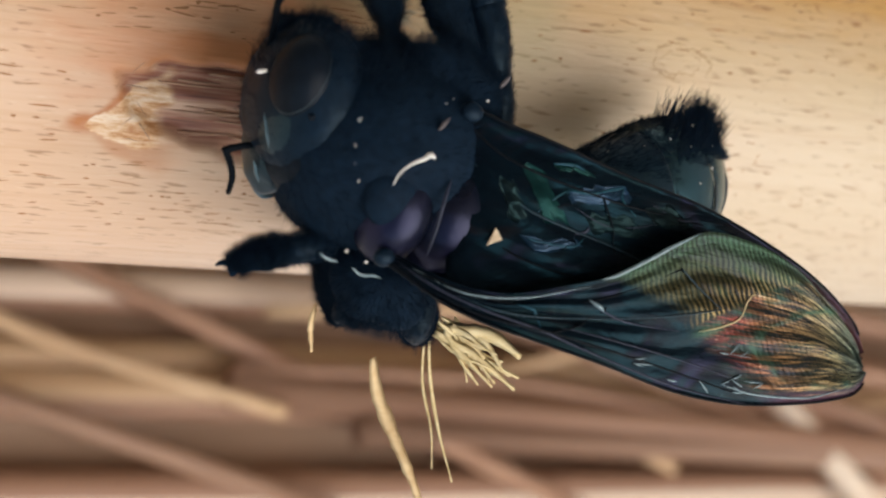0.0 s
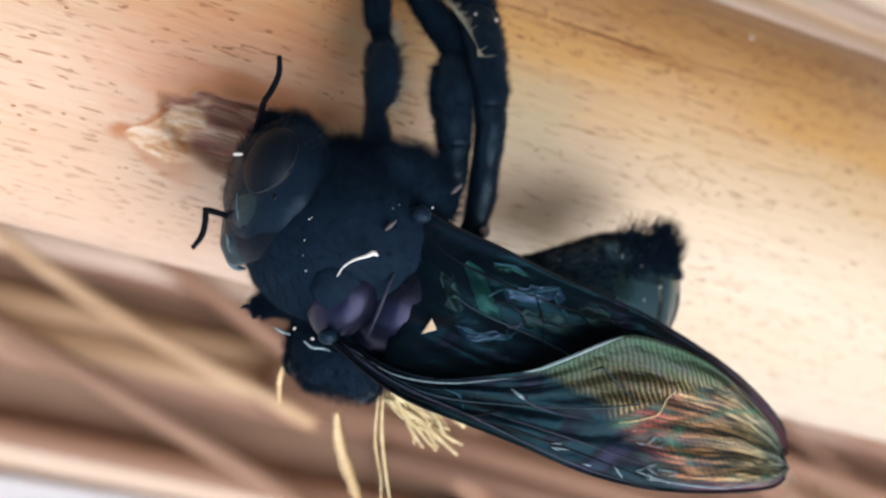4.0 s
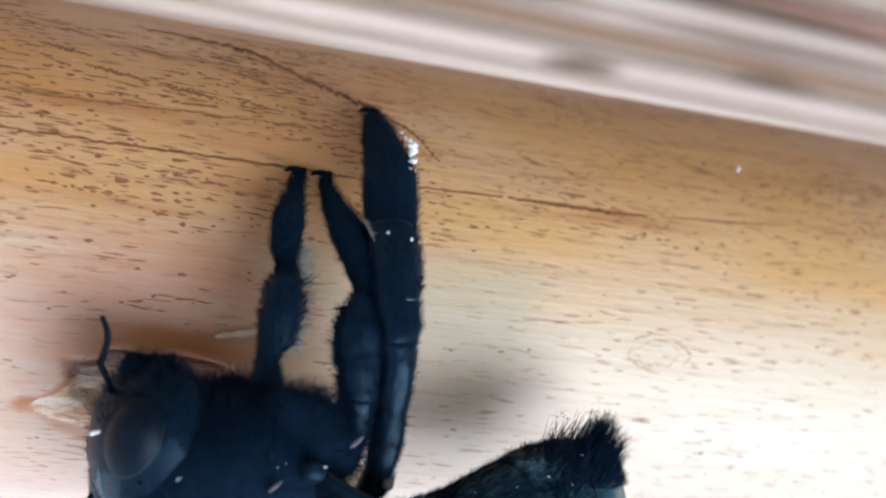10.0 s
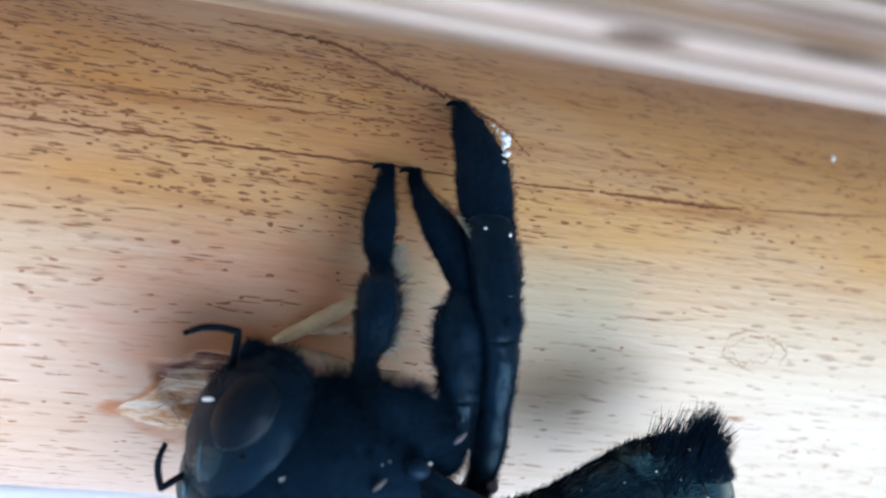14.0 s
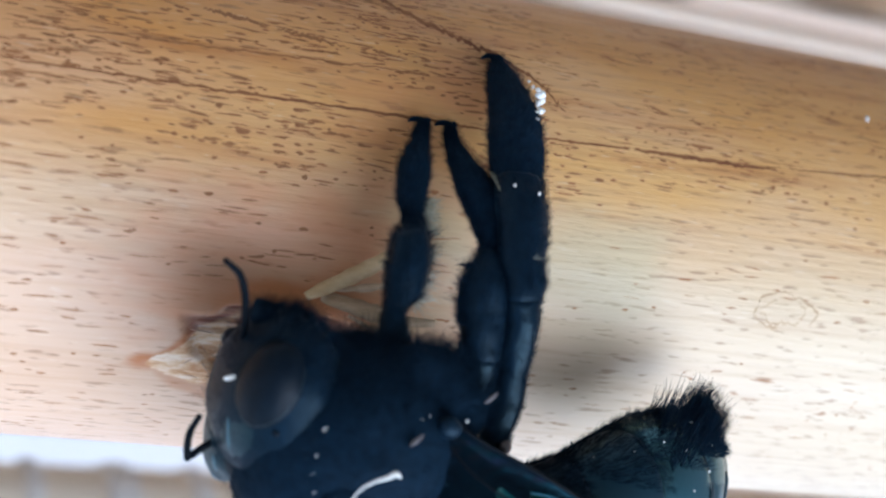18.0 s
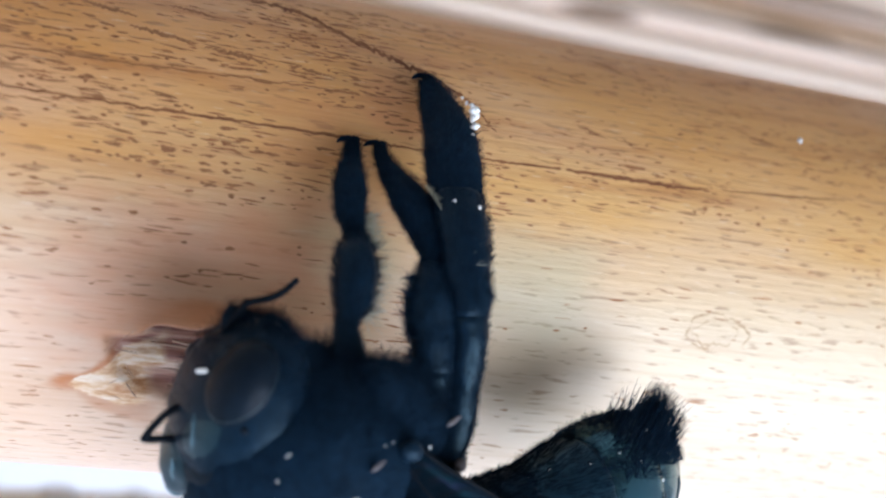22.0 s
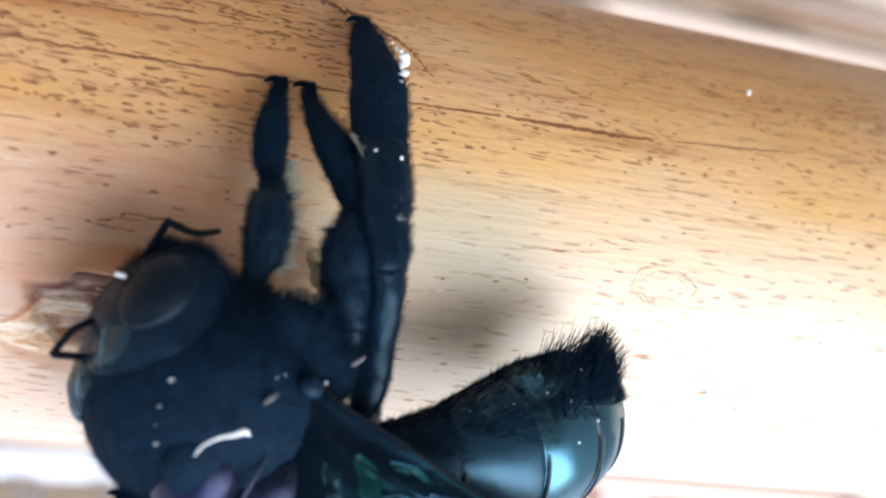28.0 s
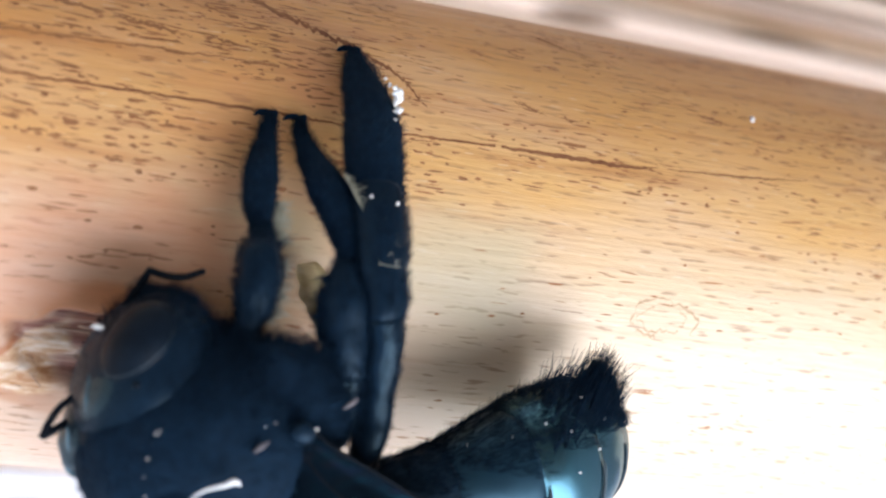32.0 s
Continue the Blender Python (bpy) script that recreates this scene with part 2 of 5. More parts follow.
M_GROUND = simple("sandy_ground", (0.28, 0.24, 0.18), (0.42, 0.37, 0.28), (2, 2, 2), 0.95, bump=0.01)


def chitin(name, base, rough, spec, film=0.0, bump=0.00002, tint=None, shine=None, ior=1.5):
    m = Mat(name, rough, 0, spec)
    m.b.inputs["IOR"].default_value = ior
    if shine:
        m.b.inputs["Specular Tint"].default_value = (*shine, 1)
    n = m.noise((2500, 2500, 2500), 1.0, 4, 0.6)
    big = m.noise((260, 260, 260), 1.0, 3, 0.5)
    c = m.ramp(n, (0.3, tuple(v * 0.6 for v in base)), (0.7, base))
    if tint:
        c = m.mix(c, tint, m.ramp(big, (0.4, 0.0), (0.65, 0.8)))
    m.colour(c)
    m.rough(m.ramp(big, (0.3, rough * 0.8), (0.7, min(1, rough * 1.25))))
    if film:
        m.film(film, 1.6)
    m.bump(n, bump)
    return m.m


# The bee's blacks are lifted towards navy to carry a bluish haze.
M_BLACK = chitin("black_chitin", (0.0068, 0.0155, 0.0285), 0.36, 0.13, shine=(0.6, 0.85, 1.0))
M_MATT = chitin("matt_black_chitin", (0.0066, 0.0168, 0.0320), 0.75, 0.05)
M_EYE = chitin("compound_eye", (0.0065, 0.0110, 0.0175), 0.40, 0.08)
M_VIOLET = chitin("violet_sheen_chitin", (0.005, 0.007, 0.014), 0.32, 0.34, tint=(0.008, 0.007, 0.028), shine=(0.58, 0.60, 1.0))
M_TEAL = chitin("teal_sheen_chitin", (0.004, 0.012, 0.022), 0.22, 1.0, bump=0.000012, tint=(0.007, 0.026, 0.036), shine=(0.38, 0.82, 1.0), ior=1.75)
M_SHANK = chitin("polished_leg_chitin", (0.0055, 0.0120, 0.0215), 0.28, 0.18, shine=(0.55, 0.85, 1.0))
M_DUSK = chitin("dusky_abdomen_chitin", (0.0055, 0.0140, 0.0270), 0.30, 0.6, bump=0.00001, tint=(0.006, 0.020, 0.032), shine=(0.42, 0.80, 1.0))
M_NAVY = chitin("dark_abdomen_chitin", (0.0062, 0.0155, 0.0300), 0.38, 0.28, bump=0.00001, shine=(0.5, 0.8, 1.0))
M_FACE = chitin("glossy_face_chitin", (0.0068, 0.0155, 0.0250), 0.34, 0.45, shine=(0.55, 0.9, 1.0))
M_CELL = [chitin("teal_wing_cell", (0.005, 0.022, 0.022), 0.34, 0.25, bump=0.00004, tint=(0.006, 0.036, 0.032), shine=(0.3, 0.95, 0.85)),
          chitin("blue_wing_cell", (0.006, 0.018, 0.032), 0.30, 0.5, bump=0.00004, tint=(0.012, 0.040, 0.080), shine=(0.45, 0.7, 1.0)),
          chitin("dark_wing_cell", (0.004, 0.007, 0.009), 0.34, 0.2, bump=0.00004, tint=(0.005, 0.014, 0.016), shine=(0.4, 0.9, 0.9))]
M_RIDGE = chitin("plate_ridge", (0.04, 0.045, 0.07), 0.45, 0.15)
M_FOLDGLINT = chitin("painted_fold_glint", (0.015, 0.065, 0.11), 0.45, 0.15, tint=(0.015, 0.085, 0.075))
M_HAIR = chitin("black_hair", (0.0066, 0.0168, 0.0320), 0.7, 0.05)
M_GLINTSPECK = chitin("pale_glint_speck", (0.22, 0.31, 0.34), 0.25, 0.6)
M_FEELER = chitin("feeler_black", (0.005, 0.007, 0.010), 0.6, 0.04)
M_RIMSHEEN = chitin("eye_rim", (0.045, 0.065, 0.075), 0.4, 0.25)
M_FACESHINE = chitin("face_gloss", (0.07, 0.14, 0.17), 0.3, 0.5)
M_KNOB = chitin("hip_joint", (0.14, 0.12, 0.12), 0.5, 0.2)
M_PALEHAIR = simple("pale_leg_hair", (0.30, 0.29, 0.20), (0.52, 0.50, 0.38), (2000, 2000, 2000), 0.6)
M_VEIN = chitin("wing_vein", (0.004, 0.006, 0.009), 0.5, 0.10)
M_VEINLIT = chitin("lit_wing_vein", (0.02, 0.045, 0.06), 0.4, 0.2)


def wing_material(name, gold):
    m = Mat(name, 0.3, 0.0, 0.6)
    sep = m.n.new("ShaderNodeSeparateXYZ")
    m.l.new(m.c.outputs["UV"], sep.inputs[0])
    u, v = sep.outputs[0], sep.outputs[1]
    fine = m.noise((900, 3800, 3800), 1.0, 4, 0.6, distortion=1.5)
    wave = m.noise((160, 420, 420), 1.0, 3, 0.5, distortion=2.0)
    ripple = m.n.new("ShaderNodeTexWave")
    ripple.inputs["Scale"].default_value = 1.0
    ripple.inputs["Distortion"].default_value = 3.0
    ripple.inputs["Detail"].default_value = 2.0
    ripple.inputs["Detail Scale"].default_value = 1.5
    m.l.new(m.scaled((34.0, 7.0, 1.0), "UV", (0, 0, -0.35)), ripple.inputs[0])
    streak = m.n.new("ShaderNodeTexNoise")
    streak.inputs["Scale"].default_value = 1.0
    streak.inputs["Detail"].default_value = 8.0
    streak.inputs["Roughness"].default_value = 0.72
    streak.inputs["Distortion"].default_value = 0.7
    m.l.new(m.scaled((9.0, 40.0, 1.0), "UV", (0, 0, 0.16)), streak.inputs[0])
    streak = streak.outputs[0]
    # nearly black towards the root; its gloss shifts from teal through blue to violet
    base = m.ramp(wave, (0.35, (0.003, 0.005, 0.008)), (0.55, (0.003, 0.007, 0.011)), (0.7, (0.008, 0.008, 0.010)))
    sheen = m.ramp(m.noise((120, 260, 260), 1.0, 3, 0.6, distortion=1.0), (0.38, (0.05, 0.2, 0.2)), (0.46, (0.12, 0.45, 0.6)), (0.52, (0.06, 0.08, 0.12)), (0.58, (0.4, 0.4, 0.9)), (0.64, (0.1, 0.6, 0.5)), (0.72, (0.08, 0.07, 0.06)))
    m.l.new(sheen, m.b.inputs["Specular Tint"])
    reach = maths(m, "ADD", maths(m, "ADD", u, maths(m, "MULTIPLY", v, 0.31)), maths(m, "MULTIPLY", maths(m, "SUBTRACT", wave, 0.5), 0.10))
    if gold:
        # an olive rippled field behind the second fold, red and gold streaks beyond it
        behind = maths(m, "SUBTRACT", v, maths(m, "ADD", 0.45, maths(m, "MULTIPLY", maths(m, "SUBTRACT", u, 0.54), 2.2)))
        hue = m.ramp(u, (0.52, (0.06, 0.02, 0.018)), (0.60, (0.24, 0.045, 0.03)), (0.66, (0.42, 0.21, 0.08)), (0.80, (0.44, 0.35, 0.17)), (0.90, (0.26, 0.30, 0.20)), (0.97, (0.16, 0.22, 0.18)))
        bright = m.mix(hue, (0.80, 0.70, 0.46), m.ramp(streak, (0.60, 0.0), (0.70, 0.85)))
        field = m.mix((0.014, 0.016, 0.012), bright, m.ramp(streak, (0.48, 0.0), (0.62, 0.9)))
        field = m.mix(field, (0.035, 0.075, 0.045), m.ramp(wave, (0.52, 0.0), (0.66, 0.7)))
        olive = m.mix(m.ramp(ripple.outputs[0], (0.2, (0.014, 0.014, 0.007)), (0.9, (0.052, 0.042, 0.017))), (0.22, 0.15, 0.06), maths(m, "MULTIPLY", m.ramp(behind, (0.04, 1.0), (0.20, 0.0)), m.ramp(ripple.outputs[0], (0.6, 0.0), (0.95, 0.9))))
        olive = m.mix(olive, (0.03, 0.065, 0.04), maths(m, "MULTIPLY", m.ramp(v, (0.70, 0.0), (0.95, 0.8)), m.ramp(ripple.outputs[0], (0.2, 0.3), (0.8, 1.0))))
        field = m.mix(field, olive, m.ramp(behind, (-0.02, 0.0), (0.03, 1.0)))
        field = m.mix(field, (0.10, 0.045, 0.09), m.ramp(v, (0.02, 0.8), (0.10, 0.0)))
        outer = m.ramp(reach, (0.64, 0.0), (0.69, 1.0))
        m.l.new(maths(m, "MULTIPLY", outer, 0.45), m.b.inputs["Metallic"])
    else:
        field = m.mix((0.010, 0.007, 0.008), (0.11, 0.035, 0.033), m.ramp(u, (0.66, 0.0), (0.9, 0.8)))
        field = m.mix(field, (0.016, 0.02, 0.02), m.ramp(streak, (0.45, 0.7), (0.55, 0.0)))
        outer = m.ramp(reach, (0.60, 0.0), (0.70, 1.0))
    m.l.new(m.ramp(u, (0.08, 0.04), (0.24, 0.24)), m.b.inputs["Specular IOR Level"])
    m.colour(m.mix(base, field, outer))
    m.rough(m.ramp(fine, (0.3, 0.22), (0.7, 0.40)))
    m.bump(maths(m, "ADD", maths(m, "ADD", maths(m, "MULTIPLY", fine, 0.08), maths(m, "MULTIPLY", ripple.outputs[0], maths(m, "MULTIPLY", outer, 0.16))), maths(m, "MULTIPLY", wave, 3.0)), 0.00006, 0.7)
    return m.m


M_WING = wing_material("iridescent_wing", False)
M_WINGGOLD = wing_material("iridescent_wing_tip", True)


# ---- mesh tools ----
def mesh_of(name, verts, faces, mat, smooth=True):
    me = bpy.data.meshes.new(name)
    me.from_pydata([tuple(v) for v in verts], [], faces)
    me.materials.append(mat)
    if smooth:
        me.polygons.foreach_set("use_smooth", [True] * len(me.polygons))
    me.update()
    return me


def part(name, geo, mat, parent=None, label="", smooth=True, kind=""):
    ob = new(name, mesh_of(name, geo[0], geo[1], mat, smooth))
    if parent:
        ob.parent = parent
    return tagged(ob, label=label, kind=kind)


def empty(name, m=None):
    ob = new(name)
    ob.empty_display_size = 0.01
    if m:
        ob.matrix_world = m
    return ob


def join(*geos):
    verts, faces = [], []
    for v, f in geos:
        o = len(verts)
        verts += list(v)
        faces += [tuple(i + o for i in q) for q in f]
    return verts, faces


def tube(points, radii, seg=12, flat=1.0, side=None):
    """A closed tube through points; flat squeezes it along the side direction."""
    pts = [Vector(p) for p in points]
    verts, faces = [], []
    last = None
    for i, p in enumerate(pts):
        d = (pts[min(i + 1, len(pts) - 1)] - pts[max(i - 1, 0)]).normalized()
        ref = Vector(side) if side else (last if last else (Vector((0, 0, 1)) if abs(d.z) < 0.9 else Vector((0, 1, 0))))
        a = (ref - d * ref.dot(d)).normalized()
        b = d.cross(a)
        last = a
        r = radii[i] if isinstance(radii, (list, tuple)) else radii
        for k in range(seg):
            w = 2 * math.pi * k / seg
            verts.append(p + a * (math.cos(w) * r * flat) + b * (math.sin(w) * r))
    n = len(pts)
    for i in range(n - 1):
        for k in range(seg):
            k2 = (k + 1) % seg
            faces.append((i * seg + k, i * seg + k2, (i + 1) * seg + k2, (i + 1) * seg + k))
    faces.append(tuple(reversed(range(seg))))
    faces.append(tuple(range((n - 1) * seg, n * seg)))
    return verts, faces


def spline(points, n):
    """n points of a smooth curve through the given ones (vectors of any length)."""
    p = np.array([list(v) for v in points], float)
    p = np.vstack([2 * p[0] - p[1], p, 2 * p[-1] - p[-2]])
    out = []
    m = len(p) - 3
    for i in range(n):
        s = min(i / (n - 1) * m, m - 1e-9)
        k = int(s)
        t = s - k
        a, b, c, d = p[k:k + 4]
        out.append(0.5 * (2 * b + (c - a) * t + (2 * a - 5 * b + 4 * c - d) * t * t + (3 * b - a - 3 * c + d) * t ** 3))
    return out


def swell(points, radii, n=24, seg=14, flat=1.0, side=None, rough=0.0, freq=900.0):
    """A smooth limb through points with radii, a little uneven; its ends are rounded off."""
    rows = spline([(*p, r) for p, r in zip(points, radii)], n)
    pts = [Vector(q[:3]) for q in rows]
    rad = [max(q[3], 1e-5) for q in rows]
    for i in range(2):
        k = math.sqrt(1 - ((2 - i) / 2.6) ** 2)
        rad[i] *= k
        rad[-1 - i] *= k
    v, f = tube(pts, rad, seg, flat, side)
    if rough:
        v = [p + Vector(noise.noise_vector(p * freq)) * rough for p in v]
    return v, f


def ball(c, r, turn=None, nu=40, nv=28, rough=0.0, freq=500.0, shape=None):
    """An ellipsoid round c (metres); shape(u) may bend each unit vector."""
    verts, faces = [], []
    for j in range(nv + 1):
        th = math.pi * j / nv
        for i in range(nu):
            ph = 2 * math.pi * i / nu
            u = Vector((math.sin(th) * math.cos(ph), math.sin(th) * math.sin(ph), math.cos(th)))
            if shape:
                u = shape(u)
            p = Vector((u.x * r[0], u.y * r[1], u.z * r[2]))
            if turn:
                p = turn @ p
            p = p + c
            if rough:
                p = p + Vector(noise.noise_vector(p * freq)) * rough
            verts.append(p)
    for j in range(nv):
        for i in range(nu):
            k = (i + 1) % nu
            faces.append((j * nu + i, (j + 1) * nu + i, (j + 1) * nu + k, j * nu + k))
    return verts, faces


def hairs(roots, length, thick, sway, rng):
    """Fine tapered bristles: roots are (place, outward way)."""
    verts, faces = [], []
    for p, d in roots:
        d = d.normalized()
        a = d.orthogonal().normalized()
        a = Matrix.Rotation(rng.uniform(0, 6.28), 3, d) @ a
        b = d.cross(a)
        le = length * rng.uniform(0.55, 1.2)
        bend = (a * rng.uniform(-1, 1) + b * rng.uniform(-1, 1)) * sway
        o = len(verts)
        for s, w in ((0.0, 1.0), (0.55, 0.7)):
            q = p + d * le * s + bend * le * s * s
            for k in range(3):
                g = k * 2.094
                verts.append(q + (a * math.cos(g) + b * math.sin(g)) * thick * w)
        verts.append(p + d * le + bend * le)
        for k in range(3):
            k2 = (k + 1) % 3
            faces.append((o + k, o + k2, o + 3 + k2, o + 3 + k))
            faces.append((o + 3 + k, o + 3 + k2, o + 6))
    return verts, faces


def crumb(c, r, rng):
    """An irregular grain."""
    k = Vector((rng.uniform(0, 9), rng.uniform(0, 9), rng.uniform(0, 9)))
    return ball(c, (r * rng.uniform(0.7, 1.3), r * rng.uniform(0.6, 1.0), r * rng.uniform(0.7, 1.3)), None, 8, 6, r * 0.6, 1.6 / r) if r else None


def box(x0, y0, z0, x1, y1, z1):
    v = [(x, y, z) for x in (x0, x1) for y in (y0, y1) for z in (z0, z1)]
    return v, [(0, 1, 3, 2), (4, 6, 7, 5), (0, 4, 5, 1), (2, 3, 7, 6), (0, 2, 6, 4), (1, 5, 7, 3)]


def structure(name, geo, mat, smooth=False):
    return part(name, geo, mat, None, "", smooth, "structure")

# ---- the setting ----
def slab(name, x0, y0, z0, x1, y1, z1, mat):
    return structure(name, box(x0, y0, z0, x1, y1, z1), mat)


structure("ground", ([(-80, -80, -0.06), (80, -80, -0.06), (80, 80, -0.06), (-80, 80, -0.06)], [(0, 1, 2, 3)]), M_GROUND)
floor = slab("floor", -1.6, -1.1, -0.05, 1.9, 1.7, -0.006, M_GROUT)
# Added out of view: walls, and a ceiling that keeps overhead sky light off.
slab("wall_back", -1.6, 1.7, -0.05, 1.9, 1.85, 2.6, M_PLASTER)
slab("wall_side_1", -1.75, -1.1, -0.05, -1.6, 1.85, 2.6, M_PLASTER)
slab("wall_side_2", 1.9, -1.1, -0.05, 2.05, 1.85, 2.6, M_PLASTER)
slab("ceiling", -1.75, -1.1, 2.6, 2.05, 1.85, 2.7, M_CEIL)


# ---- the gnawed bamboo pole ----
def fade(v, a, b):
    s = min(1.0, max(0.0, (v - a) / (b - a)))
    return s * s * (3 - 2 * s)


def scar(x, z):
    """How far the pole's skin is gnawed, torn into pale fibre, stained, or tinted ruddy at x, z millimetres on its
    front.
    """
    n = noise.noise(Vector((x * 0.55, z * 1.3, 3.1))) * 0.8
    u, w = (x + 10.0) / 5.2, (z + 4.35 + 0.12 * (x + 10)) / (1.75 + 0.05 * (x + 16))
    d = math.hypot(u, w) + n * 0.22
    gnaw = 1 - fade(d, 0.82, 1.05)
    # torn rim: a wedge that points away from the bee
    along = (x + 16.3) / 4.6
    mid = -5.6 + 1.15 * along
    half = 0.10 + 2.15 * max(0.0, min(1.0, along * 1.15)) ** 0.8
    off = (abs(z - mid) + 0.5 * n) / half
    rim = fade(along + 0.1 * n, -0.02, 0.10) * (1 - fade(along + 0.15 * n, 0.62, 1.0)) * (1 - fade(off, 0.75, 1.0))
    rim *= 0.5 + 0.5 * fade(noise.noise(Vector((x * 0.9, z * 2.6, 8))), -0.35, 0.2)
    outline = fade(along, -0.12, 0.0) * (1 - fade(along, 0.75, 1.1)) * (1 - fade(abs(off - 1.0), 0.1, 0.55)) * (1.0 if z > mid else 0.45)
    stain = 1 - fade(math.hypot((x + 11.0) / 4.5, (z + 2.3) / 1.5) + n * 0.5, 0.5, 1.1)
    tip = 1 - fade(math.hypot((x + 16.1) / 1.2, (z + 5.5) / 0.6) + n * 0.4, 0.5, 1.1)
    # Ruddy tint round the scar; beside the feet it paints the legs' reddish shade.
    blush_shade = 1 - fade(math.hypot((x + 11.0) / 9.5, (z + 1.0) / 6.0) + n * 0.3, 0.35, 1.1)
    blush_shade = max(blush_shade, 0.75 * (1 - fade(math.hypot((x + 6.5) / 4.5, (z - 4.5) / 5.0) + n * 0.3, 0.3, 1.1)))
    blush_shade = max(blush_shade, 0.9 * (1 - fade(math.hypot((x + 3.2) / 2.6, (z - 8.2) / 1.9) + n * 0.3, 0.3, 1.1)), 0.9 * (1 - fade(math.hypot((x + 7.4) / 2.2, (z - 4.0) / 3.6) + n * 0.3, 0.3, 1.1)))
    return gnaw, rim, max(stain * 0.9, tip, outline), blush_shade


def leg_shade_tint(x, z):
    """Faint olive shade of the legs, painted on the middle of the pole's front."""
    n = noise.noise(Vector((x * 0.3, z * 0.5, 6.1))) * 0.35
    a = 1 - fade(math.hypot((x + 5.4) / 3.0, (z - 0.5) / 5.0) + n, 0.45, 1.1)
    b = 1 - fade(math.hypot((x - 3.5) / 6.5, (z - 1.2) / 4.0) + n, 0.3, 1.1)
    return max(a, 0.6 * b)


def build_pole():
    xs = [-500, -300, -160, -90, -60] + list(np.arange(-45, -20, 1.0)) + list(np.arange(-20, 0, 0.16)) + list(np.arange(0, 45, 0.8)) + [50, 60, 80, 120, 200, 350, 600]
    angles = []
    a = -180.0
    while a < 179.99:
        angles.append(radians(a))
        a += 0.75 if -45 <= a < 0 else 2.25
    verts, g, s, f, bl, ti = [], [], [], [], [], []
    for x in xs:
        for a in angles:
            p = skin(x, a)
            gn = fi = st = bs = 0.0
            if -24 < x < 2 and -0.75 < a < 1.0:
                gn, fi, st, bs = scar(x, p.z)
                groove = 0.55 + 0.3 * noise.noise(Vector((x * 0.12, p.z * 3.4, 0.7))) + 0.12 * noise.noise(Vector((x * 0.5, p.z * 7, 5)))
                p = skin(x, a, -gn * 1.1 * groove + fi * 0.025 * (1 + noise.noise(Vector((x * 1.2, p.z * 4, 1)))))
            else:
                p = skin(x, a, 0.0 if abs(x) < 60 else 0.3 * noise.noise(Vector((x * 0.02, a * 3, 0))))
            verts.append(p * 0.001)
            g.append(gn), s.append(st), f.append(fi), bl.append(bs), ti.append(leg_shade_tint(x, p.z) if p.y < 0 else 0.0)
    n, faces = len(angles), []
    for i in range(len(xs) - 1):
        for k in range(n):
            faces.append((i * n + k, (i + 1) * n + k, (i + 1) * n + (k + 1) % n, i * n + (k + 1) % n))
    faces += [tuple(range(n)), tuple(reversed(range((len(xs) - 1) * n, len(xs) * n)))]
    ob = part("bamboo_pole", (verts, faces), M_BAMBOO)
    for name, vals in (("gnaw", g), ("stain", s), ("fibre", f), ("blush_shade", bl), ("olive_shade", ti)):
        ob.data.attributes.new(name, "FLOAT", "POINT").data.foreach_set("value", vals)
    ob.matrix_world = POLE
    return tagged(ob, "peeled golden bamboo pole with cracks and a gnawed patch", "bamboo pole")


pole = build_pole()


def angle_of(z):
    return math.asin(max(-1, min(1, z / R)))


def strip(points, widths, h=0.012, n=40, jag=0.05, seed=1):
    """A thin dark line on the pole's skin through (x, angle) points."""
    rng = random.Random(seed)
    rows = spline([(x, a * R, w) for (x, a), w in zip(points, widths)], n)
    verts, faces = [], []
    for i, (x, s, w) in enumerate(rows):
        j = rng.gauss(0, jag)
        for side in (-1, 1):
            verts.append(skin(x, (s + j + side * w * rng.uniform(0.35, 0.65)) / R, h) * 0.001)
        if i:
            faces.append((2 * i - 2, 2 * i, 2 * i + 1, 2 * i - 1))
    return verts, faces


A66 = angle_of(6.65)
part("crack", strip([(-24, A66 - 0.005), (-14, A66), (-6, A66 + 0.003), (-3, A66)], [0.07, 0.13, 0.15, 0.13], n=90, jag=0.03), M_CRACK, pole, "long hairline crack along the grain")
part("crack", strip([(-3, A66), (1, A66 + 0.004), (5.2, A66 + 0.012)], [0.10, 0.10, 0.12], n=40, jag=0.015), M_CRACK, pole)
part("crack", strip([(5.5, A66 + 0.012), (9, A66 + 0.014), (12.5, A66 + 0.016), (14, A66 + 0.03)], [0.14, 0.22, 0.17, 0.03], n=50, jag=0.025), M_CRACK, pole)
part("crack", strip([(14.5, A66 + 0.03), (18.9, A66 + 0.05), (23, A66 + 0.08)], [0.05, 0.09, 0.03], n=40, jag=0.02), M_CRACK, pole)
part("crack", strip([(-12.5, 1.245), (-9.5, 1.225), (-7, 1.19), (-5.4, 1.08), (-3.2, 0.98), (-1.4, 0.92), (0.7, 0.80), (1.9, 0.69)], [0.14, 0.28, 0.44, 0.42, 0.36, 0.32, 0.24, 0.10], n=110, jag=0.10), M_CRACK, pole, "slanting crack across the pole's upper side")
part("scratch", strip([(9.2, 1.245), (10.0, 1.21), (10.8, 1.165)], [0.08, 0.26, 0.10], n=16), M_CRACK, pole)


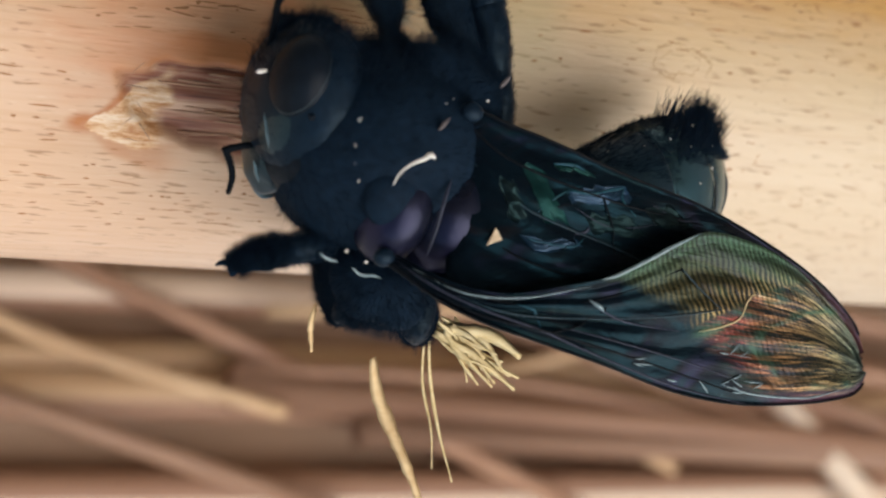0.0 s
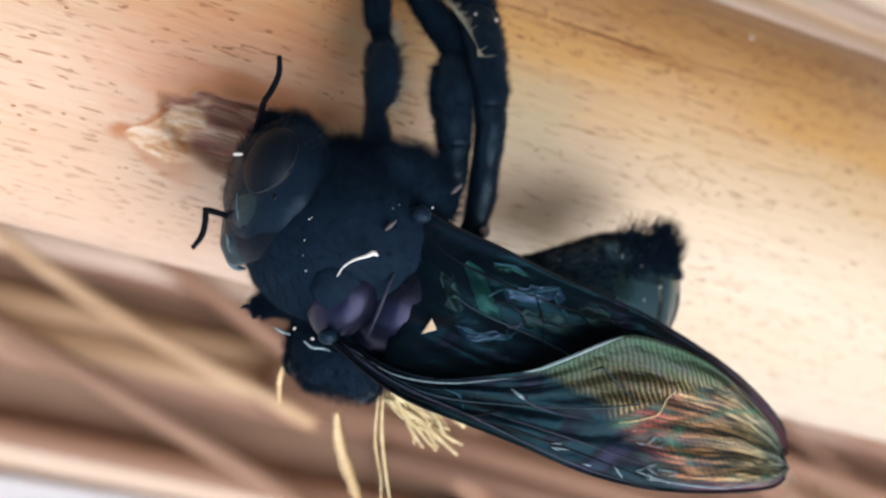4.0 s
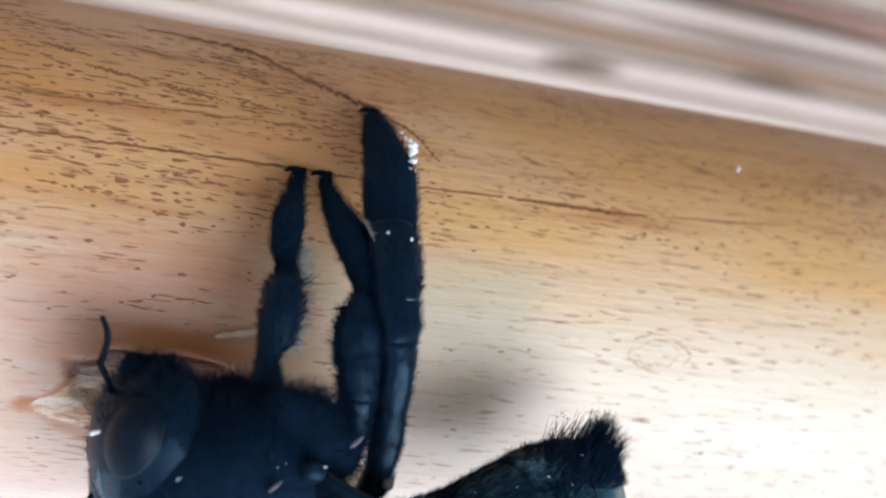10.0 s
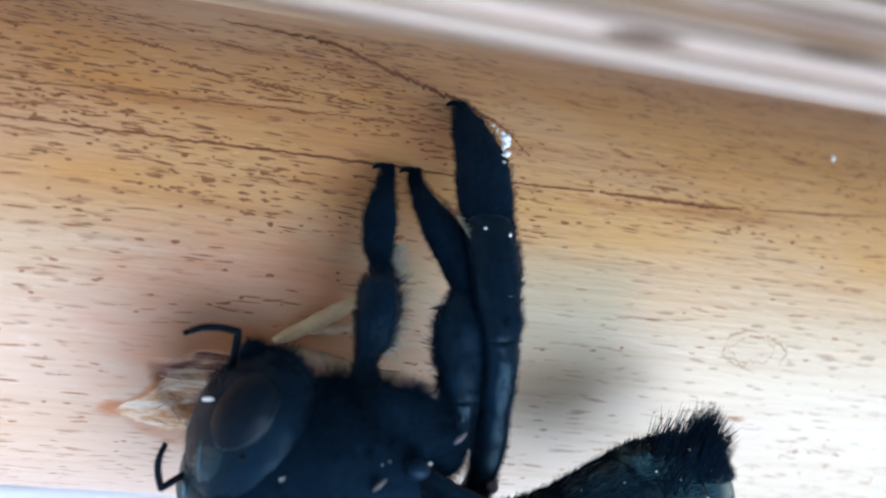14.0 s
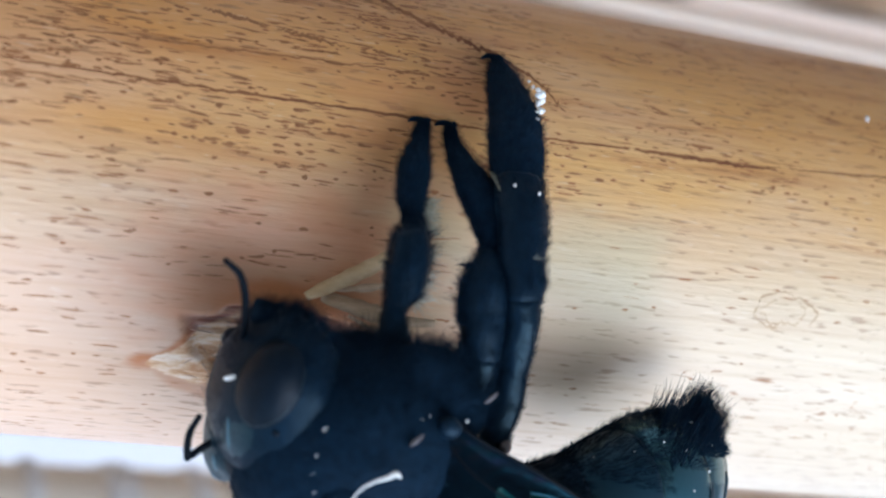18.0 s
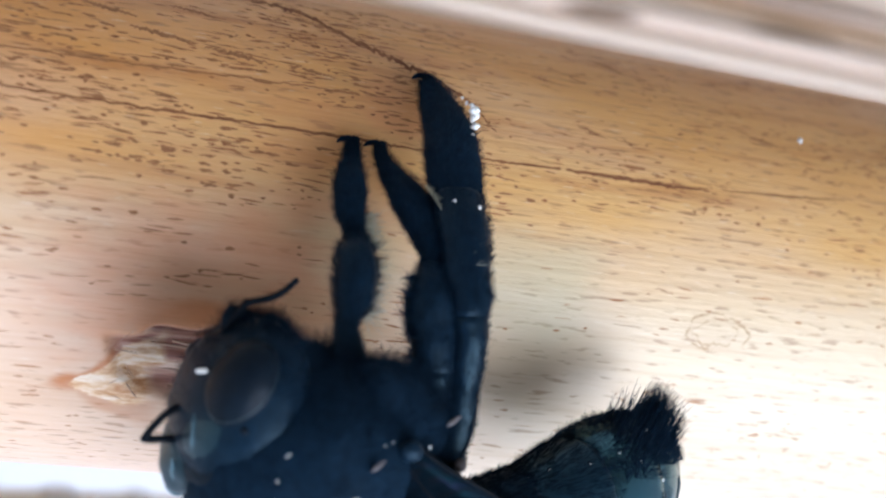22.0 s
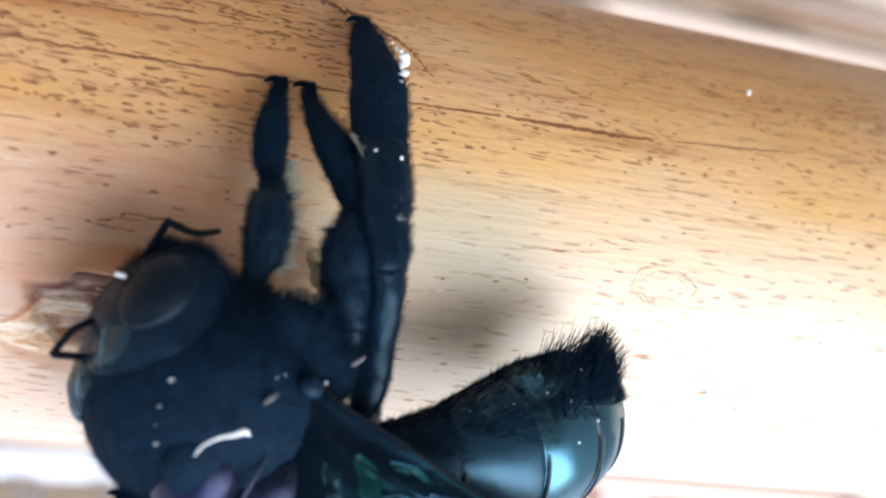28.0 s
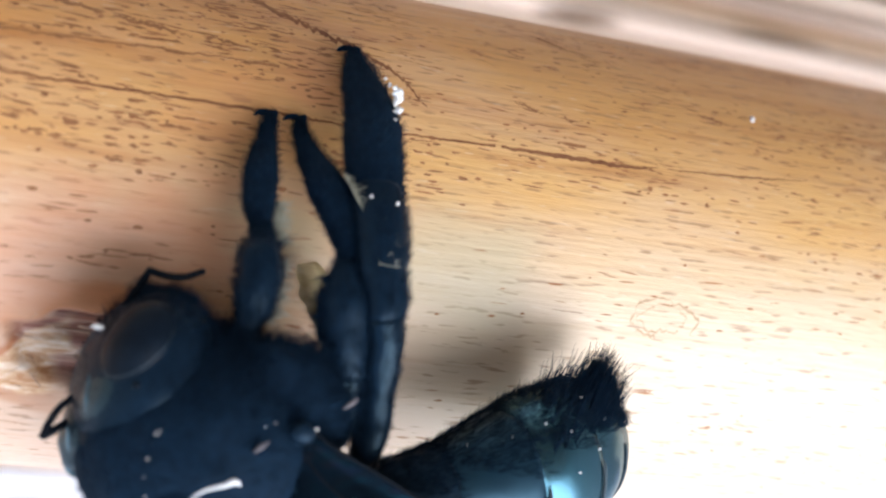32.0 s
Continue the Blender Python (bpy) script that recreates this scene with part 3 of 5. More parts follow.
# a second fine groove above the long crack, and torn brown scratches on the ruddy end
part("groove", strip([(-24, A66 + 0.14), (-17, A66 + 0.16), (-10, A66 + 0.185), (-5, A66 + 0.20)], [0.03, 0.10, 0.09, 0.03], n=80, jag=0.03, seed=8), M_FLECK, pole, "fine groove beside the long crack")
for k, (x, a, le, w) in enumerate(((-15.5, 0.90, 3.0, 0.28), (-12.2, 0.86, 3.4, 0.24), (-17.5, 0.99, 2.4, 0.3), (-8.0, 0.84, 2.0, 0.18), (-13.5, 1.06, 2.6, 0.22), (6.5, 0.78, 1.6, 0.16), (17.0, 0.88, 2.2, 0.18))):
    part("scratch", strip([(x, a), (x + le * 0.4, a - 0.012), (x + le, a - 0.035)], [w * 0.3, w, w * 0.2], n=34, jag=0.05, seed=60 + k), M_FLECK, pole, "ragged brown scratch along the grain")


def ring_mark(cx, ca, rx, ra, gap, w, seed):
    rng = random.Random(seed)
    pts = []
    for i in range(14):
        w0 = gap + (2 * math.pi - 1.2) * i / 13
        k = rng.uniform(0.85, 1.15)
        pts.append((cx + math.cos(w0) * rx * k, ca + math.sin(w0) * ra * k))
    return strip(pts, [w * rng.uniform(0.3, 1) for _ in pts], n=70, jag=0.05, seed=seed)


M_FAINT = simple("knot_line", (0.36, 0.22, 0.10), (0.52, 0.36, 0.21), (1500, 1500, 1500), 0.7)
part("knot_mark", ring_mark(14.8, 0.015, 1.95, 0.075, -0.6, 0.17, 4), M_FAINT, pole, "faint oval knot scar")
part("knot_mark", ring_mark(14.6, 0.02, 1.3, 0.05, 2.0, 0.13, 9), M_FAINT, pole)


def flecks(count, seed, low=False):
    """Short dark dashes of the grain, thickest in the golden upper side."""
    rng = random.Random(seed)
    verts, faces = [], []
    k = 0
    while k < count:
        x = rng.uniform(-24, 36)
        a = rng.uniform(-1.0, 1.35)
        if rng.random() > (0.22 + 0.78 * fade(a, 0.2, 0.7)) * ((0.5 if a > 0.3 else 0.3) if x > 2 else 1):
            continue
        if noise.noise(Vector((x * 0.11, a * 4.0, 2.0))) < rng.uniform(-0.5, 0.25):
            continue
        if low and a > 0.45:
            continue
        if -17 < x < -4 and -0.6 < a < -0.1:
            continue
        le = rng.choice((0.25, 0.4, 0.6, 0.9, 1.3)) * rng.uniform(0.7, 1.2)
        w = rng.uniform(0.018, 0.06) * (1.4 if le < 0.5 else 1) * (1.25 if a > 0.45 and x < 0 else 1)
        o = len(verts)
        slant = rng.uniform(-0.12, 0.12)
        for i, (sx, sw) in enumerate(((-1, 0.1), (-0.45, 0.8), (0.2, 1.0), (0.7, 0.6), (1, 0.1))):
            for side in (-1, 1):
                verts.append(skin(x + sx * le / 2, a + (slant * sx * le / 2 + side * w * sw * rng.uniform(0.6, 1.1)) / R, 0.008) * 0.001)
            if i:
                faces.append((o + 2 * i - 2, o + 2 * i, o + 2 * i + 1, o + 2 * i - 1))
        k += 1
    return verts, faces


part("grain_fleck", flecks(2300, 11), M_FLECK, pole, "short brown dashes in the grain", kind="stuff")


def blots(count, seed):
    """Clusters of darker brown dabs below the long crack and on the ruddy upper end."""
    rng = random.Random(seed)
    verts, faces = [], []
    for k in range(count):
        if k % 3:
            x, a = rng.gauss(-13.5, 4.5), rng.gauss(0.42, 0.07)
        else:
            x, a = rng.gauss(-12.0, 6.0), rng.gauss(0.92, 0.12)
        if noise.noise(Vector((x * 0.5, a * 9.0, 4.0))) < -0.05 or not -24 < x < 4:
            continue
        le, w = rng.uniform(0.2, 0.75), rng.uniform(0.035, 0.10)
        o = len(verts)
        for i, (sx, sw) in enumerate(((-1, 0.15), (-0.5, 0.8), (0, 1.0), (0.5, 0.7), (1, 0.15))):
            for side in (-1, 1):
                verts.append(skin(x + sx * le / 2, a + (-0.06 * sx * le / 2 + side * w * sw * rng.uniform(0.4, 1.2)) / R, 0.010) * 0.001)
            if i:
                faces.append((o + 2 * i - 2, o + 2 * i, o + 2 * i + 1, o + 2 * i - 1))
    return verts, faces


part("grain_blot", blots(240, 17), M_FLECK, pole, "clustered brown dabs of the rind", kind="stuff")


def spots():
    """The larger single dots of the rind: x, angle, length, width in millimetres."""
    rng = random.Random(5)
    geos = []
    for x, a, le, w in ((-16.9, 0.57, 0.45, 0.3), (-13.9, 0.42, 0.7, 0.35), (-11.9, 0.02, 0.25, 0.22), (3.5, 0.43, 0.5, 0.2), (13.4, 0.50, 0.3, 0.25), (-11.0, 0.29, 0.35, 0.25),
                        (-15.1, 0.19, 0.5, 0.2), (-10.8, 0.11, 0.5, 0.2), (-2.4, 0.42, 0.7, 0.3), (16.6, 0.47, 0.25, 0.25), (-4.9, 0.30, 0.5, 0.25), (8.6, 0.10, 0.9, 0.12), (9.4, 0.63, 1.7, 0.2)):
        v, f = [], []
        for i in range(9):
            w0 = 2 * math.pi * i / 9
            k = rng.uniform(0.7, 1.15)
            v.append(skin(x + math.cos(w0) * le / 2 * k, a + math.sin(w0) * w / 2 * k / R, 0.011) * 0.001)
        f.append(tuple(reversed(range(9))))
        geos.append((v, f))
    return join(*geos)


part("rind_spot", spots(), M_FLECK, pole, kind="stuff")
part("pale_dot", crumb(skin(20.6, 0.905, 0.05) * 0.001, 0.00016, random.Random(2)), M_WHITE, pole, "tiny whitish grain stuck on the rind")


def splinter(points, w, mat_pole=True, n=14, seed=0, thick=0.05):
    """A torn ribbon of wood, w millimetres wide."""
    rng = random.Random(seed)
    rows = [Vector(p) for p in spline(points, n)]
    verts, faces = [], []
    for i, p in enumerate(rows):
        d = (rows[min(i + 1, n - 1)] - rows[max(i - 1, 0)]).normalized()
        s = d.cross(Vector((0.3, -1, 0.1))).normalized()
        up = s.cross(d)
        k = w * 0.5 * (rng.uniform(0.7, 1.2) if w < 0.6 else rng.uniform(0.82, 1.12)) * (0.35 + 0.65 * math.sin(math.pi * min(0.95, 0.12 + i / n)))
        for a, b in ((-1, 0), (0, 0.5), (1, 0), (0, -0.5)):
            verts.append((p + s * (a * k) + up * (b * thick)) * 0.001)
        if i:
            o = 4 * i
            faces += [(o - 4 + q, o - 4 + (q + 1) % 4, o + (q + 1) % 4, o + q) for q in range(4)]
    faces += [(3, 2, 1, 0), tuple(range(4 * n - 4, 4 * n))]
    return verts, faces


# torn fibres round the gnawed patch
rng = random.Random(21)
for k in range(7):
    x, z = rng.uniform(-15.4, -13.0), rng.uniform(-6.2, -2.6)
    x += 0.35 * (z + 4.4)
    a = angle_of(z)
    le = rng.uniform(0.4, 1.3)
    lean = rng.uniform(-0.03, 0.03)
    pts = [skin(x, a, 0.02), skin(x + le * 0.5, a + lean, rng.uniform(0.03, 0.12)), skin(x + le, a + lean * 2, rng.uniform(-0.05, 0.2))]
    part("torn_fibre", splinter(pts, rng.uniform(0.03, 0.08), seed=k, n=7, thick=0.015), M_RAW, pole)
for k in range(26):
    x, z = rng.uniform(-14.0, -7.5), rng.uniform(-6.0, -2.6)
    a = angle_of(z)
    le = rng.uniform(2, 4.5)
    pts = [skin(x, a, -0.62), skin(x + le * 0.5, a, -0.45), skin(x + le, a, -0.62)]
    part("torn_fibre", splinter(pts, rng.uniform(0.06, 0.2), seed=90 + k, n=7, thick=0.03), M_RAW, pole)
# a peeled flap between the bee's head and its foreleg
flaps = [part("peeled_flap", splinter([skin(-9.4, -0.16, 0.1), skin(-7.8, -0.17, 0.7), skin(-6.2, -0.18, 1.3), skin(-4.6, -0.16, 1.8)], 0.8, seed=301, n=16, thick=0.02), M_PALEWOOD, pole, "peeled pale flap of bamboo fibre"),
         part("peeled_flap", splinter([skin(-8.0, -0.22, 0.2), skin(-5.9, -0.26, 1.0), skin(-3.8, -0.23, 1.6), skin(-2.4, -0.25, 1.8)], 0.22, seed=302, n=16, thick=0.02), M_PALEWOOD, pole),
         part("peeled_flap", splinter([skin(-8.8, -0.13, 0.1), skin(-7.0, -0.08, 0.8), skin(-5.0, -0.01, 1.2)], 0.35, seed=303, n=12, thick=0.02), M_PALEWOOD, pole),
         part("peeled_flap", splinter([skin(-10.2, -0.12, 0.3), skin(-8.6, -0.02, 0.9), skin(-7.0, 0.07, 1.3), skin(-5.8, 0.12, 1.2)], 0.85, seed=304, n=16, thick=0.03), M_CURL, pole, "tan curled flap of rind"),
         part("peeled_flap", splinter([(-3.9, -13.6, 1.0), (-3.5, -14.3, 0.1), (-3.0, -14.8, -0.9), (-2.7, -14.8, -2.2)], 1.9, seed=305, n=16, thick=0.05), M_STRAW, pole, "pale torn flap of bamboo between the legs")]

# ---- the bamboo bench below the pole ----
SEAT = 0.42
bench = tagged(empty("bamboo_bench", Matrix.Translation((0.1, 0.25, 0))), "bamboo bench with a seat of loose brown and pale slats", "bench")


def bench_part(name, geo, mat, label="", smooth=True):
    ob = part(name, ([Vector(v) - Vector((0.1, 0.25, 0)) for v in geo[0]], geo[1]), mat, bench, label, smooth)
    return ob


bench_part("seat_board", box(-0.5, 0.012, SEAT - 0.011, 0.8, 0.46, SEAT - 0.0045), M_BOARD, "brown board under the slats", False)


def slat(y, w, z, h, skew, bow, x0=-0.55, x1=0.85):
    n = 14
    pts = [Vector((x0 + (x1 - x0) * i / n, y + skew * (i / n - 0.4) + bow * math.sin(math.pi * i / n), z)) for i in range(n + 1)]
    return tube(pts, [w / 2 * (1 + 0.10 * math.sin(3 * i + y * 900)) for i in range(n + 1)], 10, h / (w / 2), (0, 0, 1))


rng = random.Random(77)
y, turn = 0.009, 0
while y < 0.46:
    front = y < 0.072
    w = rng.uniform(0.004, 0.007) if front else rng.uniform(0.0028, 0.0055)
    if front:
        dark = 0.0135 < y < 0.0175 or 0.0195 < y < 0.025 or 0.036 < y < 0.041
        mat = M_SLAT[3 if y < 0.013 else 2 if dark else rng.choice((1, 0, 1, 2, 1))]
    else:
        mat = M_SLAT[(3, 0, 1, 3, 0, 3, 1, 0, 3, 2, 3, 0)[turn % 12]]
        turn += 1
    z = SEAT - w * 0.3 + rng.uniform(-0.0015, 0.0015)
    bench_part("slat", slat(y + w / 2, w, z, w * 0.42, (rng.uniform(-0.006, 0.006) - 0.035 * fade(0.07 - y, 0.0, 0.06)) if front else rng.uniform(-0.0012, 0.0012), rng.uniform(-0.004, 0.004) if front else rng.uniform(-0.0005, 0.0005)), mat)
    y += w + (rng.uniform(0.0, 0.0015) if front else rng.choice((-0.0006, -0.0003, -0.0003, 0.0001)))
for x in (-0.40, 0.30, 0.70):
    bench_part("joist", tube([(x, 0.02, SEAT - 0.027), (x, 0.2, SEAT - 0.027), (x, 0.47, SEAT - 0.027)], 0.012, 14), M_SLAT[0])
    for yy in (0.03, 0.44):
        bench_part("leg", tube([(x, yy, 0.0), (x, yy, 0.2), (x, yy, SEAT - 0.038)], 0.017, 14), M_SLAT[1])
for x in (-0.44, 0.55):
    bench_part("post", tube([(x, 0.02, SEAT - 0.03), (x, 0.012, 0.49), (x, 0.0, 0.549)], 0.011, 14), M_SLAT[1])
# the smooth pale rail along the front edge, with its lashings
bench_part("front_rail", tube([(-0.55 + 0.1 * i, -0.0035 + 0.0006 * math.sin(i), SEAT - 0.007) for i in range(15)], [0.0105 * (1 + 0.02 * math.sin(2.3 * i)) for i in range(15)], 28), M_RAIL, "smooth bleached bamboo rail")
for x, w in ((-0.09, 0.006), (0.0085, 0.0025), (0.0205, 0.0045), (0.0315, 0.003), (0.24, 0.006)):
    bench_part("lashing", tube([(x - w / 2, -0.0035, SEAT - 0.007), (x - w / 4, -0.0035, SEAT - 0.007), (x + w / 4, -0.0035, SEAT - 0.007), (x + w / 2, -0.0035, SEAT - 0.007)], [0.0106, 0.0110, 0.0110, 0.0106], 28), M_LASH, "grey cane lashing")
# loose sticks lying across the front slats
for (xa, ya), (xb, yb), w, k in (((0.00, 0.060), (0.09, 0.016), 0.003, 2), ((0.03, 0.062), (0.16, 0.018), 0.003, 2), ((-0.01, 0.036), (0.05, 0.014), 0.003, 2), ((0.07, 0.026), (0.24, 0.010), 0.006, 2), ((0.09, 0.020), (0.26, 0.009), 0.005, 2), ((0.10, 0.040), (0.24, 0.022), 0.004, 2), ((0.145, 0.034), (0.168, 0.006), 0.005, 3)):
    d = Vector((xb - xa, yb - ya, 0)).normalized() * 0.02
    bench_part("loose_stick", tube([(xa - d.x, ya - d.y, SEAT + 0.004), ((xa + xb) / 2, (ya + yb) / 2, SEAT + 0.005), (xb + d.x, yb + d.y, SEAT + 0.004)], w / 2, 10), M_SLAT[k])
rng = random.Random(83)
for k in range(22):
    xa, ya = rng.uniform(-0.02, 0.20), rng.uniform(0.02, 0.066)
    way = rng.uniform(-0.45, -0.08) if k % 4 else rng.uniform(0.05, 0.3)
    le = rng.uniform(0.05, 0.12)
    xb, yb = xa + le * math.cos(way), ya + le * math.sin(way)
    if yb < 0.012 or yb > 0.064:
        continue
    z = SEAT + 0.003 + 0.004 * rng.random()
    bend = Vector((rng.uniform(-0.003, 0.003), rng.uniform(-0.003, 0.003), 0.001))
    r = rng.uniform(0.0008, 0.0022)
    bench_part("loose_stick", tube([Vector(q) for q in spline([(xa, ya, z), ((xa + xb) / 2 + bend.x, (ya + yb) / 2 + bend.y, z + bend.z), (xb, yb, z)], 9)], r, 8), M_SLAT[rng.choice((1, 1, 2, 2, 2))])
# dark strips that paint shaded gaps between the slats behind the pole
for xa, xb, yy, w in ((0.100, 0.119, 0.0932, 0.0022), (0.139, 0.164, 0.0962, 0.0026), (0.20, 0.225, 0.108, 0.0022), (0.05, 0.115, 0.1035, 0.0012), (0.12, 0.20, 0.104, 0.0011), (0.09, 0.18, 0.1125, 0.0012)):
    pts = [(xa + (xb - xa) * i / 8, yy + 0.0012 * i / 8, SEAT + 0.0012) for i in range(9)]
    bench_part("broken_slat", tube(pts, [w / 2 * max(0.12, math.sin(math.pi * (0.04 + 0.92 * i / 8))) for i in range(9)], 10), M_GAPSHADE, "short dark strip painting a shaded gap")

# ---- the carpenter bee ----
NECK = Vector((-10.3, -15.6, -6.2))


def H(x, y, z):
    return (Vector((x, y, z)) - NECK) * 0.001


def head_pose(phi, psi, draw=0.0):
    return Matrix.Translation((NECK - HUB + Vector((draw, 0, 0))) * 0.001) @ Matrix.Rotation(radians(psi), 4, "Y") @ Matrix.Rotation(radians(phi), 4, "X")


BEE_ROWS = [
    (0, bee_pose(2.54, -2.36, 1.76, 7.6, 1.2, 3.6)),
    (0.5, bee_pose(2.67, -2.31, 0.79, 4.8, -5.1, 2.2)),
    (1, bee_pose(2.33, -2.11, 1.02, 1.8, -6.6, 0.6)),
    (1.5, bee_pose(3.29, -2.08, 1.85, 3.0, 1.6, 4.4)),
    (2, bee_pose(2.56, -1.92, 0.23, 7.8, -7.2, -0.1)),
    (2.5, bee_pose(2.43, -2.03, 1.49, 7.6, 1.3, 3.8)),
    (4.5, bee_pose(1.50, -1.95, -0.43, 7.6, -7.1, 1.0)),
    (5, bee_pose(2.02, -2.22, 0.92, 4.1, -1.3, 5.3)),
    (5.5, bee_pose(1.04, -2.21, -0.57, 6.8, -7.3, 2.2)),
    (6, bee_pose(1.00, -2.48, 0.89, 4.3, -0.5, 5.0)),
    (6.5, bee_pose(0.39, -2.55, -0.22, 4.9, -6.2, 2.3)),
    (7, bee_pose(0.59, -2.85, 1.16, 4.3, 2.7, 4.6)),
    (7.5, bee_pose(0.86, -2.83, 1.60, -0.0, 5.1, 3.5)),
    (8, bee_pose(-0.66, -2.61, 0.66, 0.2, -1.1, 1.3)),
    (8.5, bee_pose(0.62, -2.48, 2.15, -1.5, 4.9, 3.0)),
    (9, bee_pose(-0.89, -2.27, 0.66, 4.1, 0.9, 0.6)),
    (9.5, bee_pose(-0.44, -1.96, 1.39, 2.9, 4.8, 1.5)),
    (10, bee_pose(-0.90, -1.77, 0.86, 2.4, 4.6, -0.1)),
    (10.5, bee_pose(-0.15, -1.63, 1.58, 1.5, 6.7, 1.0)),
    (11, bee_pose(-0.32, -1.60, 1.31, 1.2, 5.6, -0.6)),
    (11.5, bee_pose(-0.99, -1.64, 1.03, 1.0, 4.3, -2.6)),
    (12, bee_pose(-0.36, -1.69, 1.39, 0.0, 5.6, 0.8)),
    (12.5, bee_pose(-0.78, -1.86, 0.98, -0.3, 3.9, 0.5)),
    (13, bee_pose(-0.17, -2.07, 1.55, -1.3, 5.9, 3.6)),
    (13.5, bee_pose(-1.06, -2.03, 1.00, -0.1, 2.6, -2.6)),
    (14, bee_pose(-0.66, -1.98, 1.23, -0.1, 3.9, -0.6)),
    (14.5, bee_pose(-0.77, -2.04, 0.89, 0.2, 2.6, -0.4)),
    (16.5, bee_pose(-0.64, -2.54, 1.56, 0.3, 7.4, 6.6)),
    (17, bee_pose(-0.54, -2.47, 1.53, 1.1, 6.6, 5.1)),
    (17.5, bee_pose(-0.89, -2.41, 1.41, -0.9, 6.2, 4.6)),
    (18, bee_pose(-1.26, -2.42, 1.42, -2.5, 8.1, 5.2)),
    (18.5, bee_pose(-0.41, -2.35, 1.84, -3.8, 9.1, 6.0)),
    (19, bee_pose(-0.92, -1.84, 0.60, -0.4, 0.9, 1.6)),
    (19.5, bee_pose(-0.63, -1.98, 1.11, -1.0, 5.4, 7.0)),
    (20, bee_pose(-0.84, -1.91, 0.66, 3.5, 1.4, 2.5)),
    (20.5, bee_pose(-0.36, -2.77, 1.74, -1.2, 8.0, 8.3)),
    (21, bee_pose(-0.82, -3.14, 1.78, -1.4, 7.9, 8.9)),
    (21.5, bee_pose(-1.04, -3.23, 1.62, 0.7, 6.3, 7.7)),
    (22, bee_pose(-0.23, -3.39, 2.00, 2.7, 9.0, 7.6)),
    (22.5, bee_pose(0.16, -3.24, 1.99, -0.8, 9.9, 4.7)),
    (23, bee_pose(0.68, -3.04, 1.80, -2.0, 7.4, 4.5)),
    (23.5, bee_pose(0.68, -2.77, 1.66, -0.8, 6.2, 4.1)),
    (24, bee_pose(1.00, -2.58, 1.41, -1.1, 4.9, 4.0)),
    (24.5, bee_pose(1.56, -2.59, 1.58, -1.2, 5.5, 4.3)),
    (25, bee_pose(1.77, -2.81, 2.14, -1.1, 9.0, 2.9)),
    (25.5, bee_pose(1.69, -3.12, 2.22, -0.5, 9.4, 6.3)),
    (26, bee_pose(2.01, -2.98, 1.86, 1.0, 7.2, 6.6)),
    (26.5, bee_pose(0.80, -2.58, 1.80, 0.8, 7.8, 5.7)),
    (28.5, bee_pose(-0.49, -1.49, 1.75, 3.6, 10.2, 1.5)),
    (29, bee_pose(0.98, -1.46, 1.54, 2.5, 7.5, 1.6)),
    (29.5, bee_pose(0.86, -1.45, 1.74, 4.5, 8.6, 2.9)),
    (30, bee_pose(1.21, -1.64, 1.88, 5.1, 9.4, 3.3)),
    (30.5, bee_pose(1.39, -1.64, 1.92, 5.1, 9.5, 3.4)),
    (31, bee_pose(1.42, -1.41, 1.46, 5.2, 6.4, 3.6)),
    (31.5, bee_pose(1.83, -1.12, 1.30, 5.1, 5.6, 3.6)),
    (32, bee_pose(0.19, -0.76, 1.44, 4.2, 8.2, 1.8)),
]
HEAD_ROWS = [
    (0, head_pose(9, -15, 0.0)),
    (2.5, head_pose(9, -15, 0.0)),
    (4.5, head_pose(0, -9, 0.0)),
    (5, head_pose(0, -15, 0.0)),
    (5.5, head_pose(-15, 9, 0.0)),
    (6, head_pose(3, -12, 0.0)),
    (6.5, head_pose(3, -12, 0.0)),
    (7.5, head_pose(-24, -6, 0.0)),
    (9, head_pose(21, -24, 0.0)),
    (13, head_pose(9, -9, 0.0)),
    (17, head_pose(18, -3, 0.0)),
    (18, head_pose(18, -21, 0.0)),
    (18.5, head_pose(27, -6, 0.0)),
    (19, head_pose(15, -24, 0.0)),
    (19.5, head_pose(9, -21, 0.0)),
    (20, head_pose(24, -24, 0.0)),
    (23, head_pose(0, -9, 0.4)),
    (26, head_pose(0, -24, 0.7)),
    (28.5, head_pose(-6, 0, 0.7)),
    (29, head_pose(-9, -12, 0.6)),
    (29.5, head_pose(-6, -15, 0.6)),
    (30, head_pose(-3, -18, 0.6)),
    (30.5, head_pose(-3, -21, 0.6)),
    (31, head_pose(6, -15, 0.6)),
    (31.5, head_pose(6, -15, 0.6)),
    (32, head_pose(-6, -6, 0.6)),
]
bee = tagged(empty("carpenter_bee", BEE_ROWS[0][1]), "large black carpenter bee with iridescent wings gnawing the bamboo pole", "bee")


def surface_roots(geo, count, rng, keep=None):
    """Random places and outward ways on a mesh."""
    verts, faces = geo
    quads = [f for f in faces if len(f) == 4]
    out = []
    while len(out) < count:
        f = rng.choice(quads)
        a, b, c, d = (Vector(verts[i]) for i in f)
        s, t = rng.random(), rng.random()
        p = a.lerp(b, s).lerp(d.lerp(c, s), t)
        nrm = (b - a).cross(d - a)
        if nrm.length < 1e-14 or (keep and not keep(p)):
            continue
        out.append((p, nrm.normalized()))
    return out


def outward(roots, centre, lean=Vector((0, 0, 0))):
    return [(p, (n if n.dot(p - centre) > 0 else -n) + lean) for p, n in roots]


